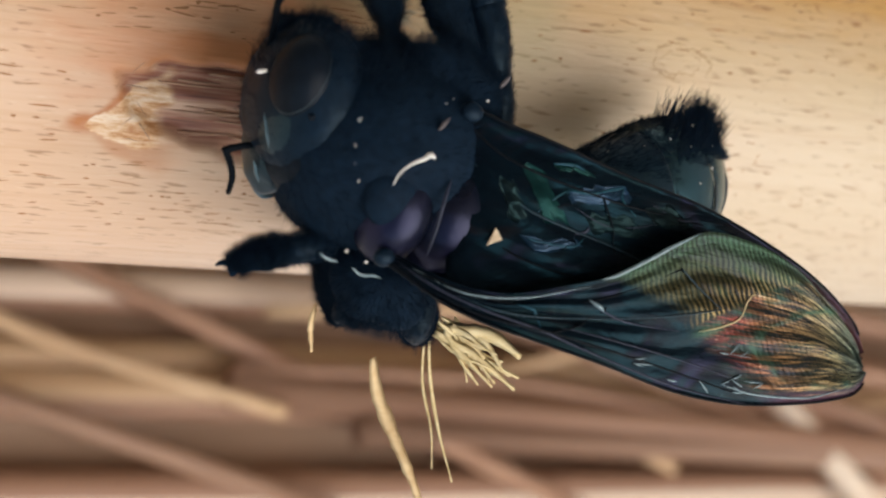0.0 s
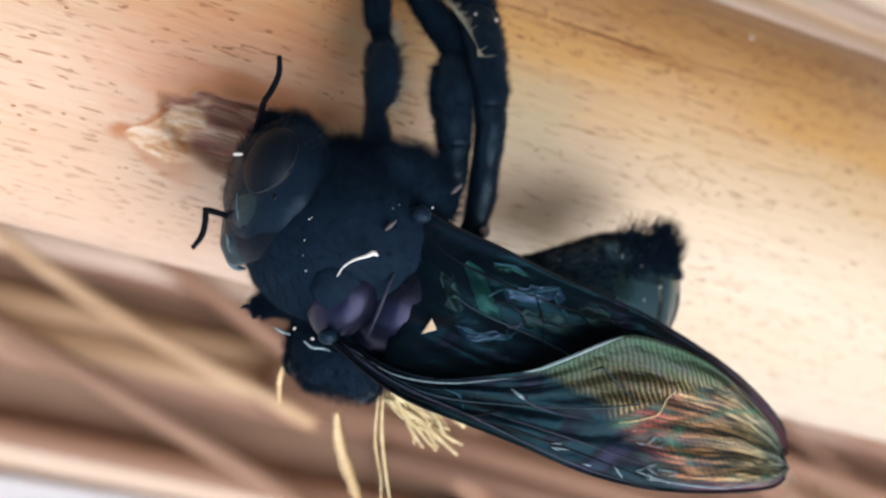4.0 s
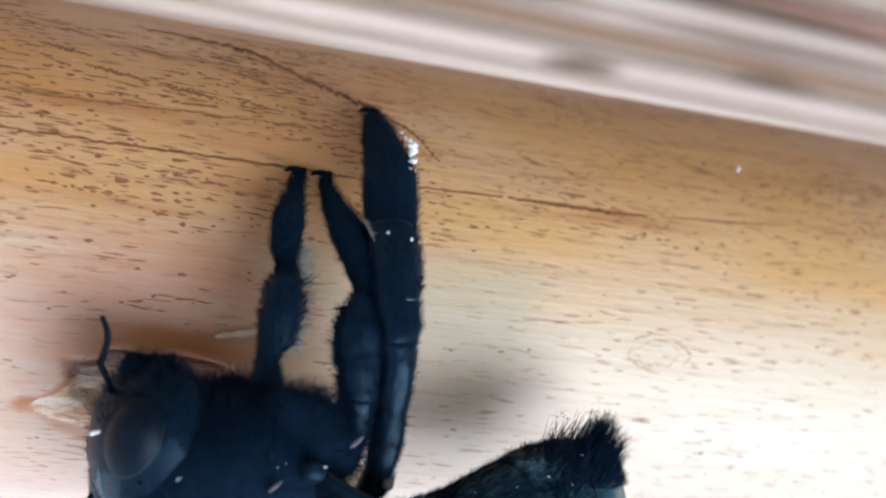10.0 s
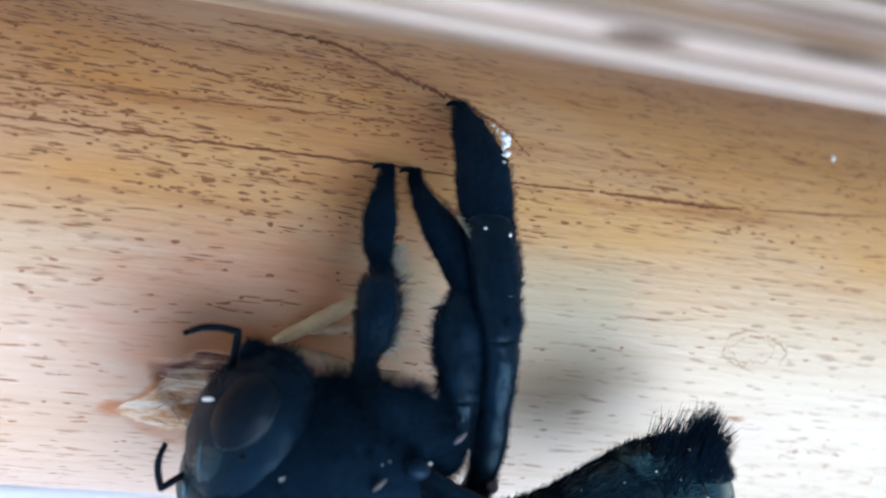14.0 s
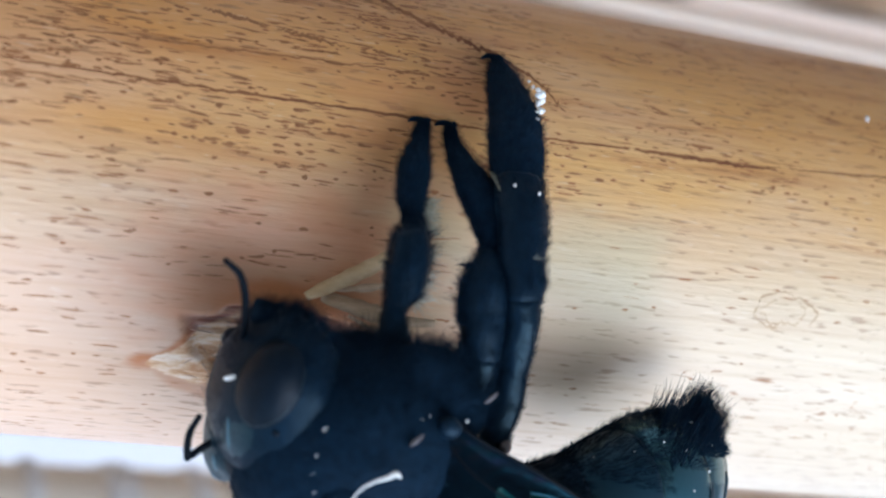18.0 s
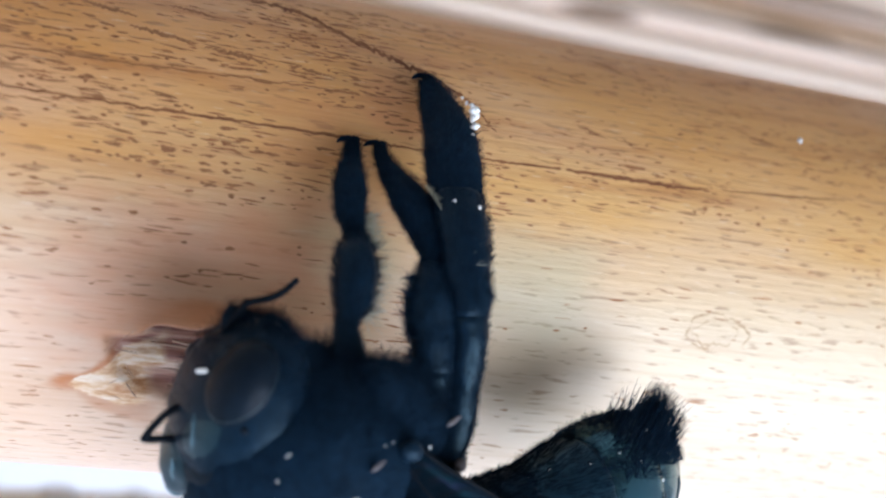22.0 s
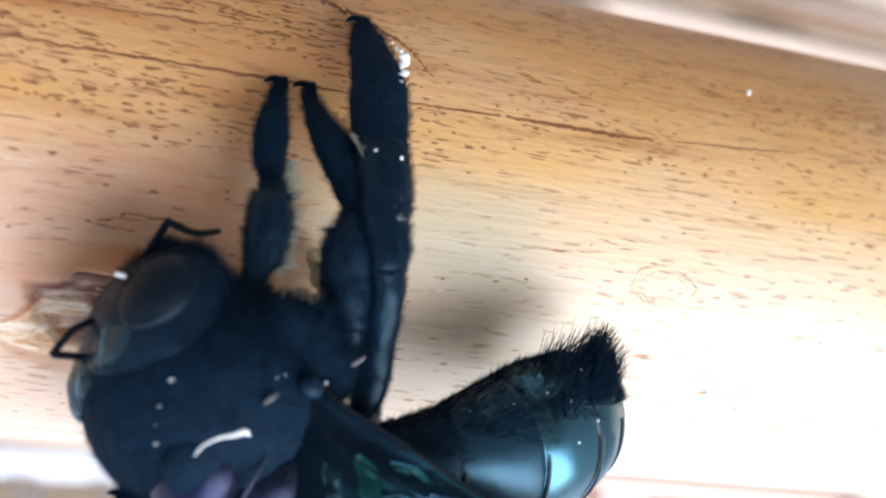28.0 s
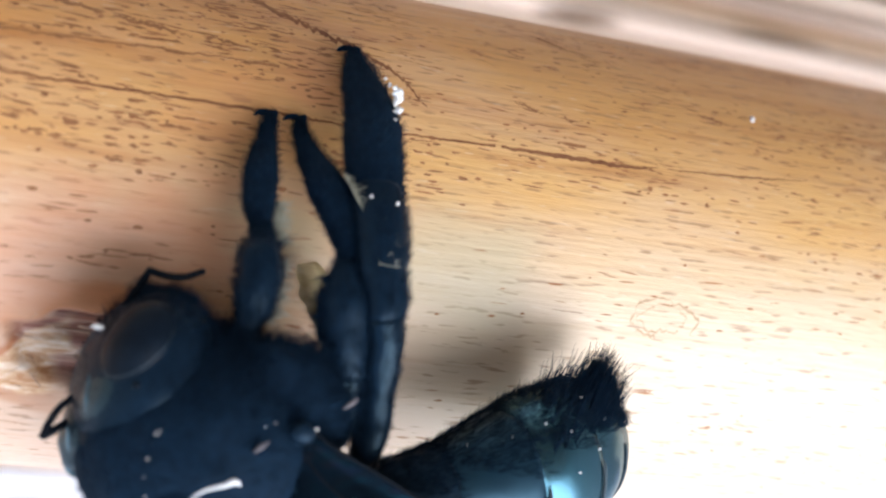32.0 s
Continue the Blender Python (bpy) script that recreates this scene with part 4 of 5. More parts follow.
# thorax
TC = L(-8.1, -16.1, -7.6)
thorax_geo = ball(TC, (0.0049, 0.0045, 0.0045), None, 48, 34, 0.00012, 900)
thorax = part("thorax", thorax_geo, M_MATT, bee, "round black furry thorax")
rng = random.Random(31)
part("thorax_fur", hairs(outward(surface_roots(thorax_geo, 9000, rng), TC, Vector((0.9, 0, 0))), 0.00050, 0.000009, 0.7, rng), M_HAIR, bee, "dense short black fur", kind="stuff")
part("side_fur", hairs(outward(surface_roots(thorax_geo, 2200, rng, lambda p: p.z - TC.z > 0.0022), TC, Vector((0.5, 0.2, 0.6))), 0.0009, 0.000010, 0.8, rng), M_HAIR, bee, "long black fur along the flank", kind="stuff")
side_geo = ball(L(-5.5, -17.2, -4.4), (0.0027, 0.0017, 0.0017), Matrix.Rotation(radians(20), 3, "Y"), 30, 22, 0.0003, 700)
part("flank", side_geo, M_MATT, bee)
part("flank_fur", hairs(outward(surface_roots(side_geo, 3400, rng), L(-5.5, -17.2, -4.4), Vector((0.3, 0, 0.5))), 0.0007, 0.000010, 0.9, rng), M_HAIR, bee, "dense black fur where the legs join", kind="stuff")
part("neck", swell([L(-10.2, -15.4, -6.2), L(-11.2, -15.2, -6.0), L(-12.4, -14.9, -5.6)], [0.0028, 0.0026, 0.0024], 12, 18), M_MATT, bee)
for c, r in (((-8.45, -18.9, -9.7), (0.0016, 0.0018, 0.0023)), ((-5.75, -18.7, -9.9), (0.0019, 0.0020, 0.0025))):
    part("propodeum", ball(L(*c), r, Matrix.Rotation(radians(13), 3, "Y"), 34, 24, 0.00005, 900), M_VIOLET, bee, "polished plate with a violet sheen")
part("plate_ridge", swell([L(-6.85, -20.5, -8.0), L(-7.2, -20.75, -8.9), L(-7.35, -20.75, -10.0), L(-7.5, -20.55, -11.3)], [0.00004, 0.00009, 0.00008, 0.00004], 24, 8), M_RIDGE, bee, "thin greyish ridge between the plates")
part("scutellum", ball(L(-9.1, -19.8, -9.0), (0.0014, 0.0008, 0.0014), Matrix.Rotation(radians(25), 3, "Y"), 30, 20, 0.00004, 900), M_MATT, bee, "dull black scutellum")
# Pale patch added in place of the bright gap between wing and body.
tri = [L(-4.80, -21.35, -9.75), L(-4.50, -21.50, -10.2), L(-5.15, -21.40, -10.5)]
part("wood_flake", ([p for p in tri] + [p + Vector((0, 0.00008, 0)) for p in tri], [(0, 2, 1), (3, 4, 5), (0, 1, 4, 3), (1, 2, 5, 4), (2, 0, 3, 5)]), M_PALEWOOD, bee, "pale three-cornered patch for the gap by the wing", False)

# abdomen in overlapping rings, bent towards the pole
SPINE = [(-4.0, -17.0, -8.6), (-1.8, -17.4, -8.8), (1.0, -17.5, -8.6), (4.0, -17.2, -8.0), (7.0, -16.4, -7.2), (9.4, -15.4, -6.5), (10.9, -14.4, -6.1)]
GIRTH = [1.1, 1.55, 2.1, 2.85, 3.4, 3.2, 2.4]
waist = L(*SPINE[0])
abdomen_rows = spline([(*(L(*p) - waist), g * 0.001) for p, g in zip(SPINE, GIRTH)], 61)


def ring(i0, i1, lift):
    pts = [Vector(q[:3]) for q in abdomen_rows[i0:i1 + 1]]
    n = len(pts) - 1
    rad = [q[3] * (0.985 + lift * math.sin(math.pi * (0.10 + 0.72 * k / n))) for k, q in enumerate(abdomen_rows[i0:i1 + 1])]
    pts.append(pts[-1] - (pts[-1] - pts[0]) * 0.06)
    rad.append(rad[-1] * 0.9)
    v, f = tube(pts, rad, 44, 0.82, (0, -1, 0))
    return [p + Vector(noise.noise_vector(p * 800)) * 0.00004 for p in v], f


abdomen = part("abdomen", swell([L(*p) - waist for p in SPINE], [g * 0.00093 for g in GIRTH], 40, 24, 0.82, (0, -1, 0)), M_MATT, bee, "broad black abdomen with a bluish sheen")
rng = random.Random(32)
for i0, i1 in ((3, 14), (13, 25), (24, 36), (35, 46), (45, 54), (53, 60)):
    geo = ring(i0, i1, 0.05)
    # Sheen put in by ring: teal-tinted copies towards the tail, dark ones ahead.
    part("tergite", geo, M_VIOLET if i0 < 10 else (M_NAVY if i0 < 20 else M_DUSK if i0 < 34 else M_TEAL), abdomen)
    c = Vector(abdomen_rows[(i0 + i1) // 2][:3])
    girth = abdomen_rows[(i0 + i1) // 2][3]
    up = [q for q in surface_roots(geo, 1300, rng, lambda p: p.z > c.z + 0.6 * girth)]
    part("dorsal_fur", hairs(outward(up, c, Vector((1.3, 0, 0.2))), 0.0005, 0.000014, 0.5, rng), M_HAIR, abdomen, "short black fur on the upper flank", kind="stuff")
# Thin grey arcs paint the sheen bands across the abdomen.
for i in (25, 36, 46, 54):
    q = Vector(abdomen_rows[i][:3])
    d = (Vector(abdomen_rows[i + 1][:3]) - Vector(abdomen_rows[i - 1][:3])).normalized()
    a = (Vector((0, -1, 0)) + d * d.y).normalized()
    b = d.cross(a)
    if b.z > 0:
        b = -b
    r = abdomen_rows[i][3] * 1.045
    pts = [q + a * (math.cos(w) * r * 0.82) + b * (math.sin(w) * r) for w in np.linspace(-0.25, 1.25, 12)]
    part("tergite_rim", swell(pts, [0.00003] + [0.00007] * 10 + [0.00003], 24, 6), M_RIMSHEEN, abdomen, "greyish sheen arc painted on an abdomen ring")
# brush along the tip and the upper flank
tip_roots = []
for k in range(620):
    q = abdomen_rows[rng.choice((38, 40, 42, 44, 46, 48, 49, 50, 51, 52, 53, 54, 55, 56, 57, 58, 59, 60))]
    w = rng.uniform(-0.35, 1.0)
    up, toward = Vector((0, 0, 1)), Vector((0, -0.82, 0))
    p = Vector(q[:3]) + (up * math.cos(w) + toward * math.sin(w)) * q[3]
    tip_roots.append((p, Vector((0.12 + 0.35 * rng.random(), 0.05, 1.0 * math.cos(w) + 0.35))))
part("tail_brush", hairs(tip_roots, 0.0018, 0.00003, 0.2, rng), M_HAIR, abdomen, "stiff black bristles at the tail", kind="stuff")
tip_roots = []
for k in range(200):
    q = abdomen_rows[rng.randint(57, 60)]
    w = rng.uniform(0.2, 2.8)
    p = Vector(q[:3]) + (Vector((0, 0, 1)) * math.cos(w) + Vector((0, -0.82, 0)) * math.sin(w)) * q[3]
    tip_roots.append((p, Vector((1.0, 0.0, 0.5 * math.cos(w)))))
part("tail_brush", hairs(tip_roots, 0.0008, 0.000022, 0.3, rng), M_HAIR, abdomen, kind="stuff")
for i, w in ((26, 0.25), (32, 0.45), (37, 0.5), (41, 0.75), (45, 0.35), (48, 1.15), (50, 0.8), (43, 1.3)):
    q = abdomen_rows[i]
    part("wood_crumb", crumb(Vector(q[:3]) + (Vector((0, 0, 1)) * math.cos(w) + Vector((0, -0.84, 0)) * math.sin(w)) * q[3] * 1.08, 0.00005, rng), M_WHITE, abdomen)

# head, which turns on the neck
tilt = Matrix.Rotation(radians(14), 3, "Y")
HC = H(-11.5, -15.6, -5.7)
head_geo = ball(HC, (0.00245, 0.0033, 0.0036), tilt, 44, 32, 0.00010, 800)
head = part("head", head_geo, M_BLACK, bee, "wide black head")
EYE, EYE_R = H(-12.2, -16.9, -4.35), Vector((0.00138, 0.00150, 0.00208))
part("compound_eye", ball(EYE, EYE_R, tilt, 34, 26), M_EYE, head, "dark oval compound eye")


def eye_edge():
    """Where the bulging eye meets the head, as a closed line."""
    pole_way = (EYE - HC).normalized()
    a = pole_way.orthogonal().normalized()
    b = pole_way.cross(a)
    pts = []
    for k in range(37):
        w = 2 * math.pi * k / 36
        side = a * math.cos(w) + b * math.sin(w)
        for j in range(60):
            th = 0.2 + j * 0.03
            d = tilt.inverted() @ (pole_way * math.cos(th) + side * math.sin(th))
            p = tilt @ Vector((d.x * EYE_R.x, d.y * EYE_R.y, d.z * EYE_R.z)) / d.length + EYE
            q = tilt.inverted() @ (p - HC)
            if (q.x / 0.00245) ** 2 + (q.y / 0.0033) ** 2 + (q.z / 0.0036) ** 2 < 1.04:
                break
        pts.append(p)
    return pts


edge = eye_edge()[:-1]
low = min(range(36), key=lambda k: edge[k].z - edge[k].x)
edge = [edge[(low + k) % 36] for k in range(-9, 10)]
part("eye_rim", swell(edge, [0.000005] + [0.000022] * (len(edge) - 2) + [0.000005], 40, 8), M_RIMSHEEN, head, "thin pale rim of the eye")
knob_geo = ball(H(-11.5, -14.3, -2.75), (0.00075, 0.0008, 0.0006), tilt, 20, 14, 0.00015, 1500)
part("vertex_tuft", knob_geo, M_MATT, head, "small furry knob on the crown")
knob_rng = random.Random(39)
part("knob_fur", hairs(outward(surface_roots(knob_geo, 420, knob_rng), H(-11.5, -14.3, -2.75), Vector((0, 0, 0.4))), 0.0004, 0.000012, 0.6, knob_rng), M_HAIR, head, kind="stuff")
part("compound_eye", ball(H(-12.0, -15.9, -7.7), (0.0018, 0.0028, 0.0018), Matrix.Rotation(radians(-20), 3, "X"), 30, 22), M_EYE, head, "dark oval compound eye")
part("face", ball(H(-12.7, -16.0, -5.8), (0.0012, 0.0022, 0.0022), tilt, 26, 18, 0.00006, 900), M_FACE, head)
part("clypeus", ball(H(-12.9, -15.2, -7.5), (0.0011, 0.0017, 0.0020), tilt, 26, 20, 0.00012, 1400), M_FACE, head, "bluish shining front of the face")
for k in (-1, 1):
    z0 = -6.0 + k * 1.3
    part("mandible", swell([H(-11.6, -13.6, z0), H(-12.0, -12.8, z0 - 0.1 * k), H(-12.0, -12.0, z0 - 0.5 * k), H(-11.8, -11.5, z0 - 0.9 * k)], [0.0006, 0.0006, 0.0004, 0.0002], 14, 10), M_BLACK, head)
rng = random.Random(33)
part("head_fur", hairs(outward(surface_roots(head_geo, 3000, rng, lambda p: (p - EYE).length > 0.0019), HC, Vector((0.6, 0, 0))), 0.00032, 0.000008, 0.7, rng), M_HAIR, head, "short black fur", kind="stuff")
# Pale strips paint the bluish highlights on the face.
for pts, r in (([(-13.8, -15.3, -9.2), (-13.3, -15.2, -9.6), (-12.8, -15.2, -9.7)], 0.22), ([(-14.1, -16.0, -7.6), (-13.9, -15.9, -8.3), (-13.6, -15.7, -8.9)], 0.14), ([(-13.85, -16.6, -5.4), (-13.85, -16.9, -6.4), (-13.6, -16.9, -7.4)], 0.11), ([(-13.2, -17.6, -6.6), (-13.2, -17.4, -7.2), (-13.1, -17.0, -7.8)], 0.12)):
    part("face_gloss", swell([H(*p) for p in pts], [r * 0.0003, r * 0.0007, r * 0.0003], 12, 10), M_FACESHINE, head, "pale bluish highlight painted on the face")
rng = random.Random(35)
part("crown_fur", hairs(outward(surface_roots(head_geo, 1300, rng, lambda p: p.z - HC.z > 0.0016), HC, Vector((0.5, 0, 0.6))), 0.00065, 0.000011, 0.8, rng), M_HAIR, head, "longer black fur on the crown", kind="stuff")
part("collar_rim", swell([H(-10.6, -18.0, -3.6), H(-10.4, -18.7, -5.8), H(-10.7, -18.4, -8.3)], [0.00003, 0.00005, 0.00005], 16, 8), M_RIMSHEEN, head)
for k in range(4):
    part("ocellus" if k < 3 else "wood_crumb", ball(H(-12.6 + 0.2 * k, -18.4, -5.2 - 0.5 * k) if k < 3 else H(-13.9, -16.6, -3.6), (0.00016, 0.00016, 0.00016) if k < 3 else (0.00026, 0.00010, 0.00009), None, 10, 8), M_EYE if k < 3 else M_WHITE, head)


def feeler(scape_len, flag_len, bow):
    """An elbowed feeler: a slim scape and a flagellum of ten joints, each drawn along +z from its own joint."""
    a = scape_len * 0.001
    scape = part("antenna", swell([(0, 0, -0.0003), (0.00004, 0, a * 0.5), (0, 0, a)], [0.00013, 0.00015, 0.00016], 14, 10), M_FEELER, head, "jointed black antenna")
    b = flag_len * 0.001
    pts = spline([(0, 0, -0.00008), (bow * 0.06 * b, 0, b * 0.3), (bow * 0.05 * b, 0, b * 0.65), (-bow * 0.10 * b, 0.00005, b)], 31)
    rad = [0.00016 * (0.84 if i % 3 == 0 else 1.0) * (1 - 0.3 * (i / 30) ** 4) for i in range(31)]
    flagellum = part("flagellum", tube(pts, rad, 10), M_FEELER, head)
    return scape, flagellum


FEELER_A, FEELER_B = H(-12.7, -14.8, -3.4), H(-13.3, -15.4, -7.2)
feeler_a, feeler_b = feeler(2.1, 2.2, 1.0), feeler(1.8, 2.0, -1.0)


# wings: two pairs laid back over the abdomen
def crease(x):
    """A zigzag between -1 and 1."""
    return 4 * abs(x - math.floor(x + 0.5)) - 1


def wing(name, lead, trail, mat, label, n=60, m=27, fold=1.0):
    """A folded wing between its stiff front edge and its rear edge, both from root to tip in millimetres."""
    front, rear = spline(lead, n + 1), spline(trail, n + 1)
    out = Vector((0.0, 1.0, 0.0))
    verts, faces, uv = [], [], []
    for i in range(n + 1):
        u = i / n
        for j in range(m + 1):
            v = j / m
            z = (0.10 * math.sin(v * 17 + u * 3) + 0.08 * math.sin(v * 41 - u * 9)) * (1 - 0.6 * u) + 0.12 * math.sin(u * 6 + v * 4) * u + 0.16 * math.exp(-((v - 0.55 - 0.3 * (u - 0.7)) / 0.07) ** 2) * (u > 0.5) * min(1, (u - 0.5) * 6)
            calm = max(0.0, 1 - u / 0.72) * min(1.0, u * 8)
            z += calm * (0.15 * crease(2.1 * u + 1.5 * v) + 0.11 * crease(3.4 * u - 2.3 * v + 0.3) + 0.06 * crease(1.1 * u + 4.7 * v))
            p = Vector(front[i]).lerp(Vector(rear[i]), v) + out * z * fold
            verts.append((p - HUB) * 0.001)
            uv.append((u, v))
    w = m + 1
    for i in range(n):
        for j in range(m):
            faces.append((i * w + j, (i + 1) * w + j, (i + 1) * w + j + 1, i * w + j + 1))
    back = len(verts)
    shift = out * 0.00005
    verts += [p + shift for p in verts[:back]]
    faces += [tuple(back + k for k in reversed(f)) for f in faces[:n * m]]
    rim = [j for j in range(w)] + [i * w + m for i in range(1, n + 1)] + [n * w + j for j in range(m - 1, -1, -1)] + [i * w for i in range(n - 1, 0, -1)]
    for k in range(len(rim)):
        p, q = rim[k], rim[(k + 1) % len(rim)]
        faces.append((q, p, back + p, back + q))
    ob = part(name, (verts, faces), mat, bee, label)
    layer = ob.data.uv_layers.new(name="UVMap")
    for loop in ob.data.loops:
        layer.data[loop.index].uv = uv[loop.vertex_index % back]

    def at(u, v, lift=0.05):
        i, j = min(n, max(0, round(u * n))), min(m, max(0, round(v * m)))
        return Vector(verts[i * w + j]) - out * lift * 0.001

    # Veins flagged lit use a paler copy, with light painted into the colour.
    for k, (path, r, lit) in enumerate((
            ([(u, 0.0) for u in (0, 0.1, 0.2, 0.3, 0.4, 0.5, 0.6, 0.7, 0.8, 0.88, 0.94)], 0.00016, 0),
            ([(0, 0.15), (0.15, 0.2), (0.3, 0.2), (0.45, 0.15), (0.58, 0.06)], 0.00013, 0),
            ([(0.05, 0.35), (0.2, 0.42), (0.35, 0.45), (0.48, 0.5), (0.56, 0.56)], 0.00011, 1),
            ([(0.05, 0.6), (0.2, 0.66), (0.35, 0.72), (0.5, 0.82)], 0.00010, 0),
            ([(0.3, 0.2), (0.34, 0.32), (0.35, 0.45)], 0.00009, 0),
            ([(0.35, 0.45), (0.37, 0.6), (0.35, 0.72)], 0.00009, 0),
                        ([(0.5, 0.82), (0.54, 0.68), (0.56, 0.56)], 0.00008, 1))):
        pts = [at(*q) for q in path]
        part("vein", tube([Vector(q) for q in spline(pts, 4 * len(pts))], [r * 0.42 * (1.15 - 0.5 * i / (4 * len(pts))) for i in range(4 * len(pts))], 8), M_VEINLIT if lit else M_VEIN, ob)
    if mat is M_WINGGOLD:
        # Pale tubes paint the light caught along the wing's folds.
        for path, r, m2 in (([(u, 1.0) for u in (0.33, 0.37, 0.41, 0.45, 0.49, 0.53)], 0.00008, M_GLINTSPECK), ([(0.53, 0.42), (0.57, 0.46), (0.60, 0.53), (0.62, 0.62), (0.63, 0.70)], 0.00003, M_STRAW),
                            ([(0.02, 0.5), (0.06, 0.42), (0.12, 0.40), (0.2, 0.3), (0.29, 0.17), (0.36, 0.08), (0.5, 0.02), (0.62, 0.0)], 0.00005, M_RIDGE), ([(0.04, 0.62), (0.12, 0.72), (0.22, 0.8), (0.31, 0.93)], 0.00004, M_GLINTSPECK),
                            ([(0.34, 0.72), (0.355, 0.62), (0.37, 0.54), (0.42, 0.46), (0.5, 0.4)], 0.00005, M_RIDGE), ([(0.34, 0.70), (0.35, 0.64), (0.365, 0.56)], 0.00009, M_GLINTSPECK),
                            ([(0.21, 0.62), (0.25, 0.52), (0.27, 0.40), (0.29, 0.22)], 0.00006, M_FOLDGLINT), ([(0.30, 0.3), (0.4, 0.25), (0.5, 0.22), (0.6, 0.16)], 0.000035, M_RIDGE), ([(0.56, 0.11), (0.62, 0.07), (0.7, 0.05), (0.78, 0.06)], 0.00005, M_GLINTSPECK)):
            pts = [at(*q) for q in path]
            part("wing_fold", swell(pts, [r * 0.3] + [r] * (len(pts) - 2) + [r * 0.3], 24, 8), m2, ob, "bright edge painted along a wing fold")
        srng = random.Random(71)
        for k in range(16):
            u, v = srng.choice((0.45, 0.56, 0.57, 0.60)) + srng.uniform(-0.03, 0.03), srng.choice((0.14, 0.1, 0.28)) + srng.uniform(-0.06, 0.06)
            p, q = at(u, v, 0.07), at(u + srng.uniform(0.012, 0.03), v + srng.uniform(-0.06, 0.06), 0.07)
            if (q - p).length > 1e-5:
                part("wing_speck", swell([p, p.lerp(q, 0.5) - out * 0.00002, q], [0.00001, srng.uniform(0.00002, 0.00006), 0.00001], 8, 6), M_GLINTSPECK, ob, "pale speck on the wing")
    elif name == "forewing":
        def on(u, v):
            """A point of the wing between its mesh rows."""
            i, j = min(n - 1, int(u * n)), min(m - 1, int(v * m))
            s, t = u * n - i, v * m - j
            a, b = Vector(verts[i * w + j]).lerp(verts[(i + 1) * w + j], s), Vector(verts[i * w + j + 1]).lerp(verts[(i + 1) * w + j + 1], s)
            return a.lerp(b, t)

        # Raised patches hold the teal and blue glints in their own colour.
        for k, (cell, m2) in enumerate((([(0.165, 0.17), (0.20, 0.16), (0.27, 0.40), (0.235, 0.45)], M_CELL[0]), ([(0.25, 0.22), (0.335, 0.06), (0.35, 0.12), (0.265, 0.29)], M_CELL[1]), ([(0.21, 0.105), (0.275, 0.06), (0.285, 0.085), (0.23, 0.135)], M_CELL[0]),
                                        ([(0.21, 0.57), (0.285, 0.46), (0.30, 0.50), (0.24, 0.63)], M_CELL[1]), ([(0.285, 0.32), (0.36, 0.23), (0.40, 0.31), (0.315, 0.41)], M_CELL[2]), ([(0.13, 0.30), (0.16, 0.28), (0.21, 0.46), (0.18, 0.50)], M_CELL[2]),
                                        ([(0.38, 0.16), (0.45, 0.08), (0.50, 0.16), (0.42, 0.24)], M_CELL[2]))):
            c = [Vector((q[0], q[1], 0)) for q in cell]
            top, size = [], 9
            for i in range(size):
                for j in range(size):
                    q = c[0].lerp(c[1], j / (size - 1)).lerp(c[3].lerp(c[2], j / (size - 1)), i / (size - 1))
                    rag = 0.016 * noise.noise(Vector((q.x * 60, q.y * 22, k)))
                    edge = min(i, j, size - 1 - i, size - 1 - j) / 4
                    top.append(on(q.x + rag, q.y + 2 * rag) - out * (0.00002 + 0.00007 * edge + 0.00003 * math.sin(i * 2.1 + k)))
            quads = [(i * size + j, i * size + j + 1, (i + 1) * size + j + 1, (i + 1) * size + j) for i in range(size - 1) for j in range(size - 1)]
            under = [p + out * 0.00003 for p in top]
            border = [j for j in range(size)] + [i * size + size - 1 for i in range(1, size)] + [(size - 1) * size + j for j in range(size - 2, -1, -1)] + [i * size for i in range(size - 2, 0, -1)]
            o = size * size
            sides = [(border[i], border[(i + 1) % len(border)], o + border[(i + 1) % len(border)], o + border[i]) for i in range(len(border))]
            part("wing_cell", (top + under, quads + [tuple(o + x for x in reversed(f)) for f in quads] + sides), m2, ob, "wing cell patch with its glint painted in")
        # Flat bluish ribbons paint glints along the creases.
        for path, r, m2 in (([(0.25, 0.22), (0.28, 0.18), (0.31, 0.12), (0.34, 0.06)], 0.00010, M_FOLDGLINT), ([(0.25, 0.22), (0.235, 0.30), (0.22, 0.39)], 0.00005, M_FOLDGLINT), ([(0.22, 0.11), (0.25, 0.09), (0.275, 0.06)], 0.00010, M_FOLDGLINT),
                            ([(0.33, 0.07), (0.34, 0.16), (0.36, 0.24)], 0.00006, M_FOLDGLINT), ([(0.21, 0.56), (0.24, 0.55), (0.28, 0.52), (0.3, 0.46)], 0.00007, M_FOLDGLINT),
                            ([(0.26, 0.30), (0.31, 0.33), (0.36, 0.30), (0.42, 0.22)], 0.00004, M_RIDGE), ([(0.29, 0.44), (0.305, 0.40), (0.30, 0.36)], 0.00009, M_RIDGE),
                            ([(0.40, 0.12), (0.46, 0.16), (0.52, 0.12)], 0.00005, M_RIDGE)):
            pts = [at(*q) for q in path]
            part("wing_fold", swell(pts, [r * 0.3] + [r * 0.8] * (len(pts) - 2) + [r * 0.3], 20, 10, 0.5, (0, 1, 0)), m2, ob, "bluish glint painted along a wing crease")
    return ob


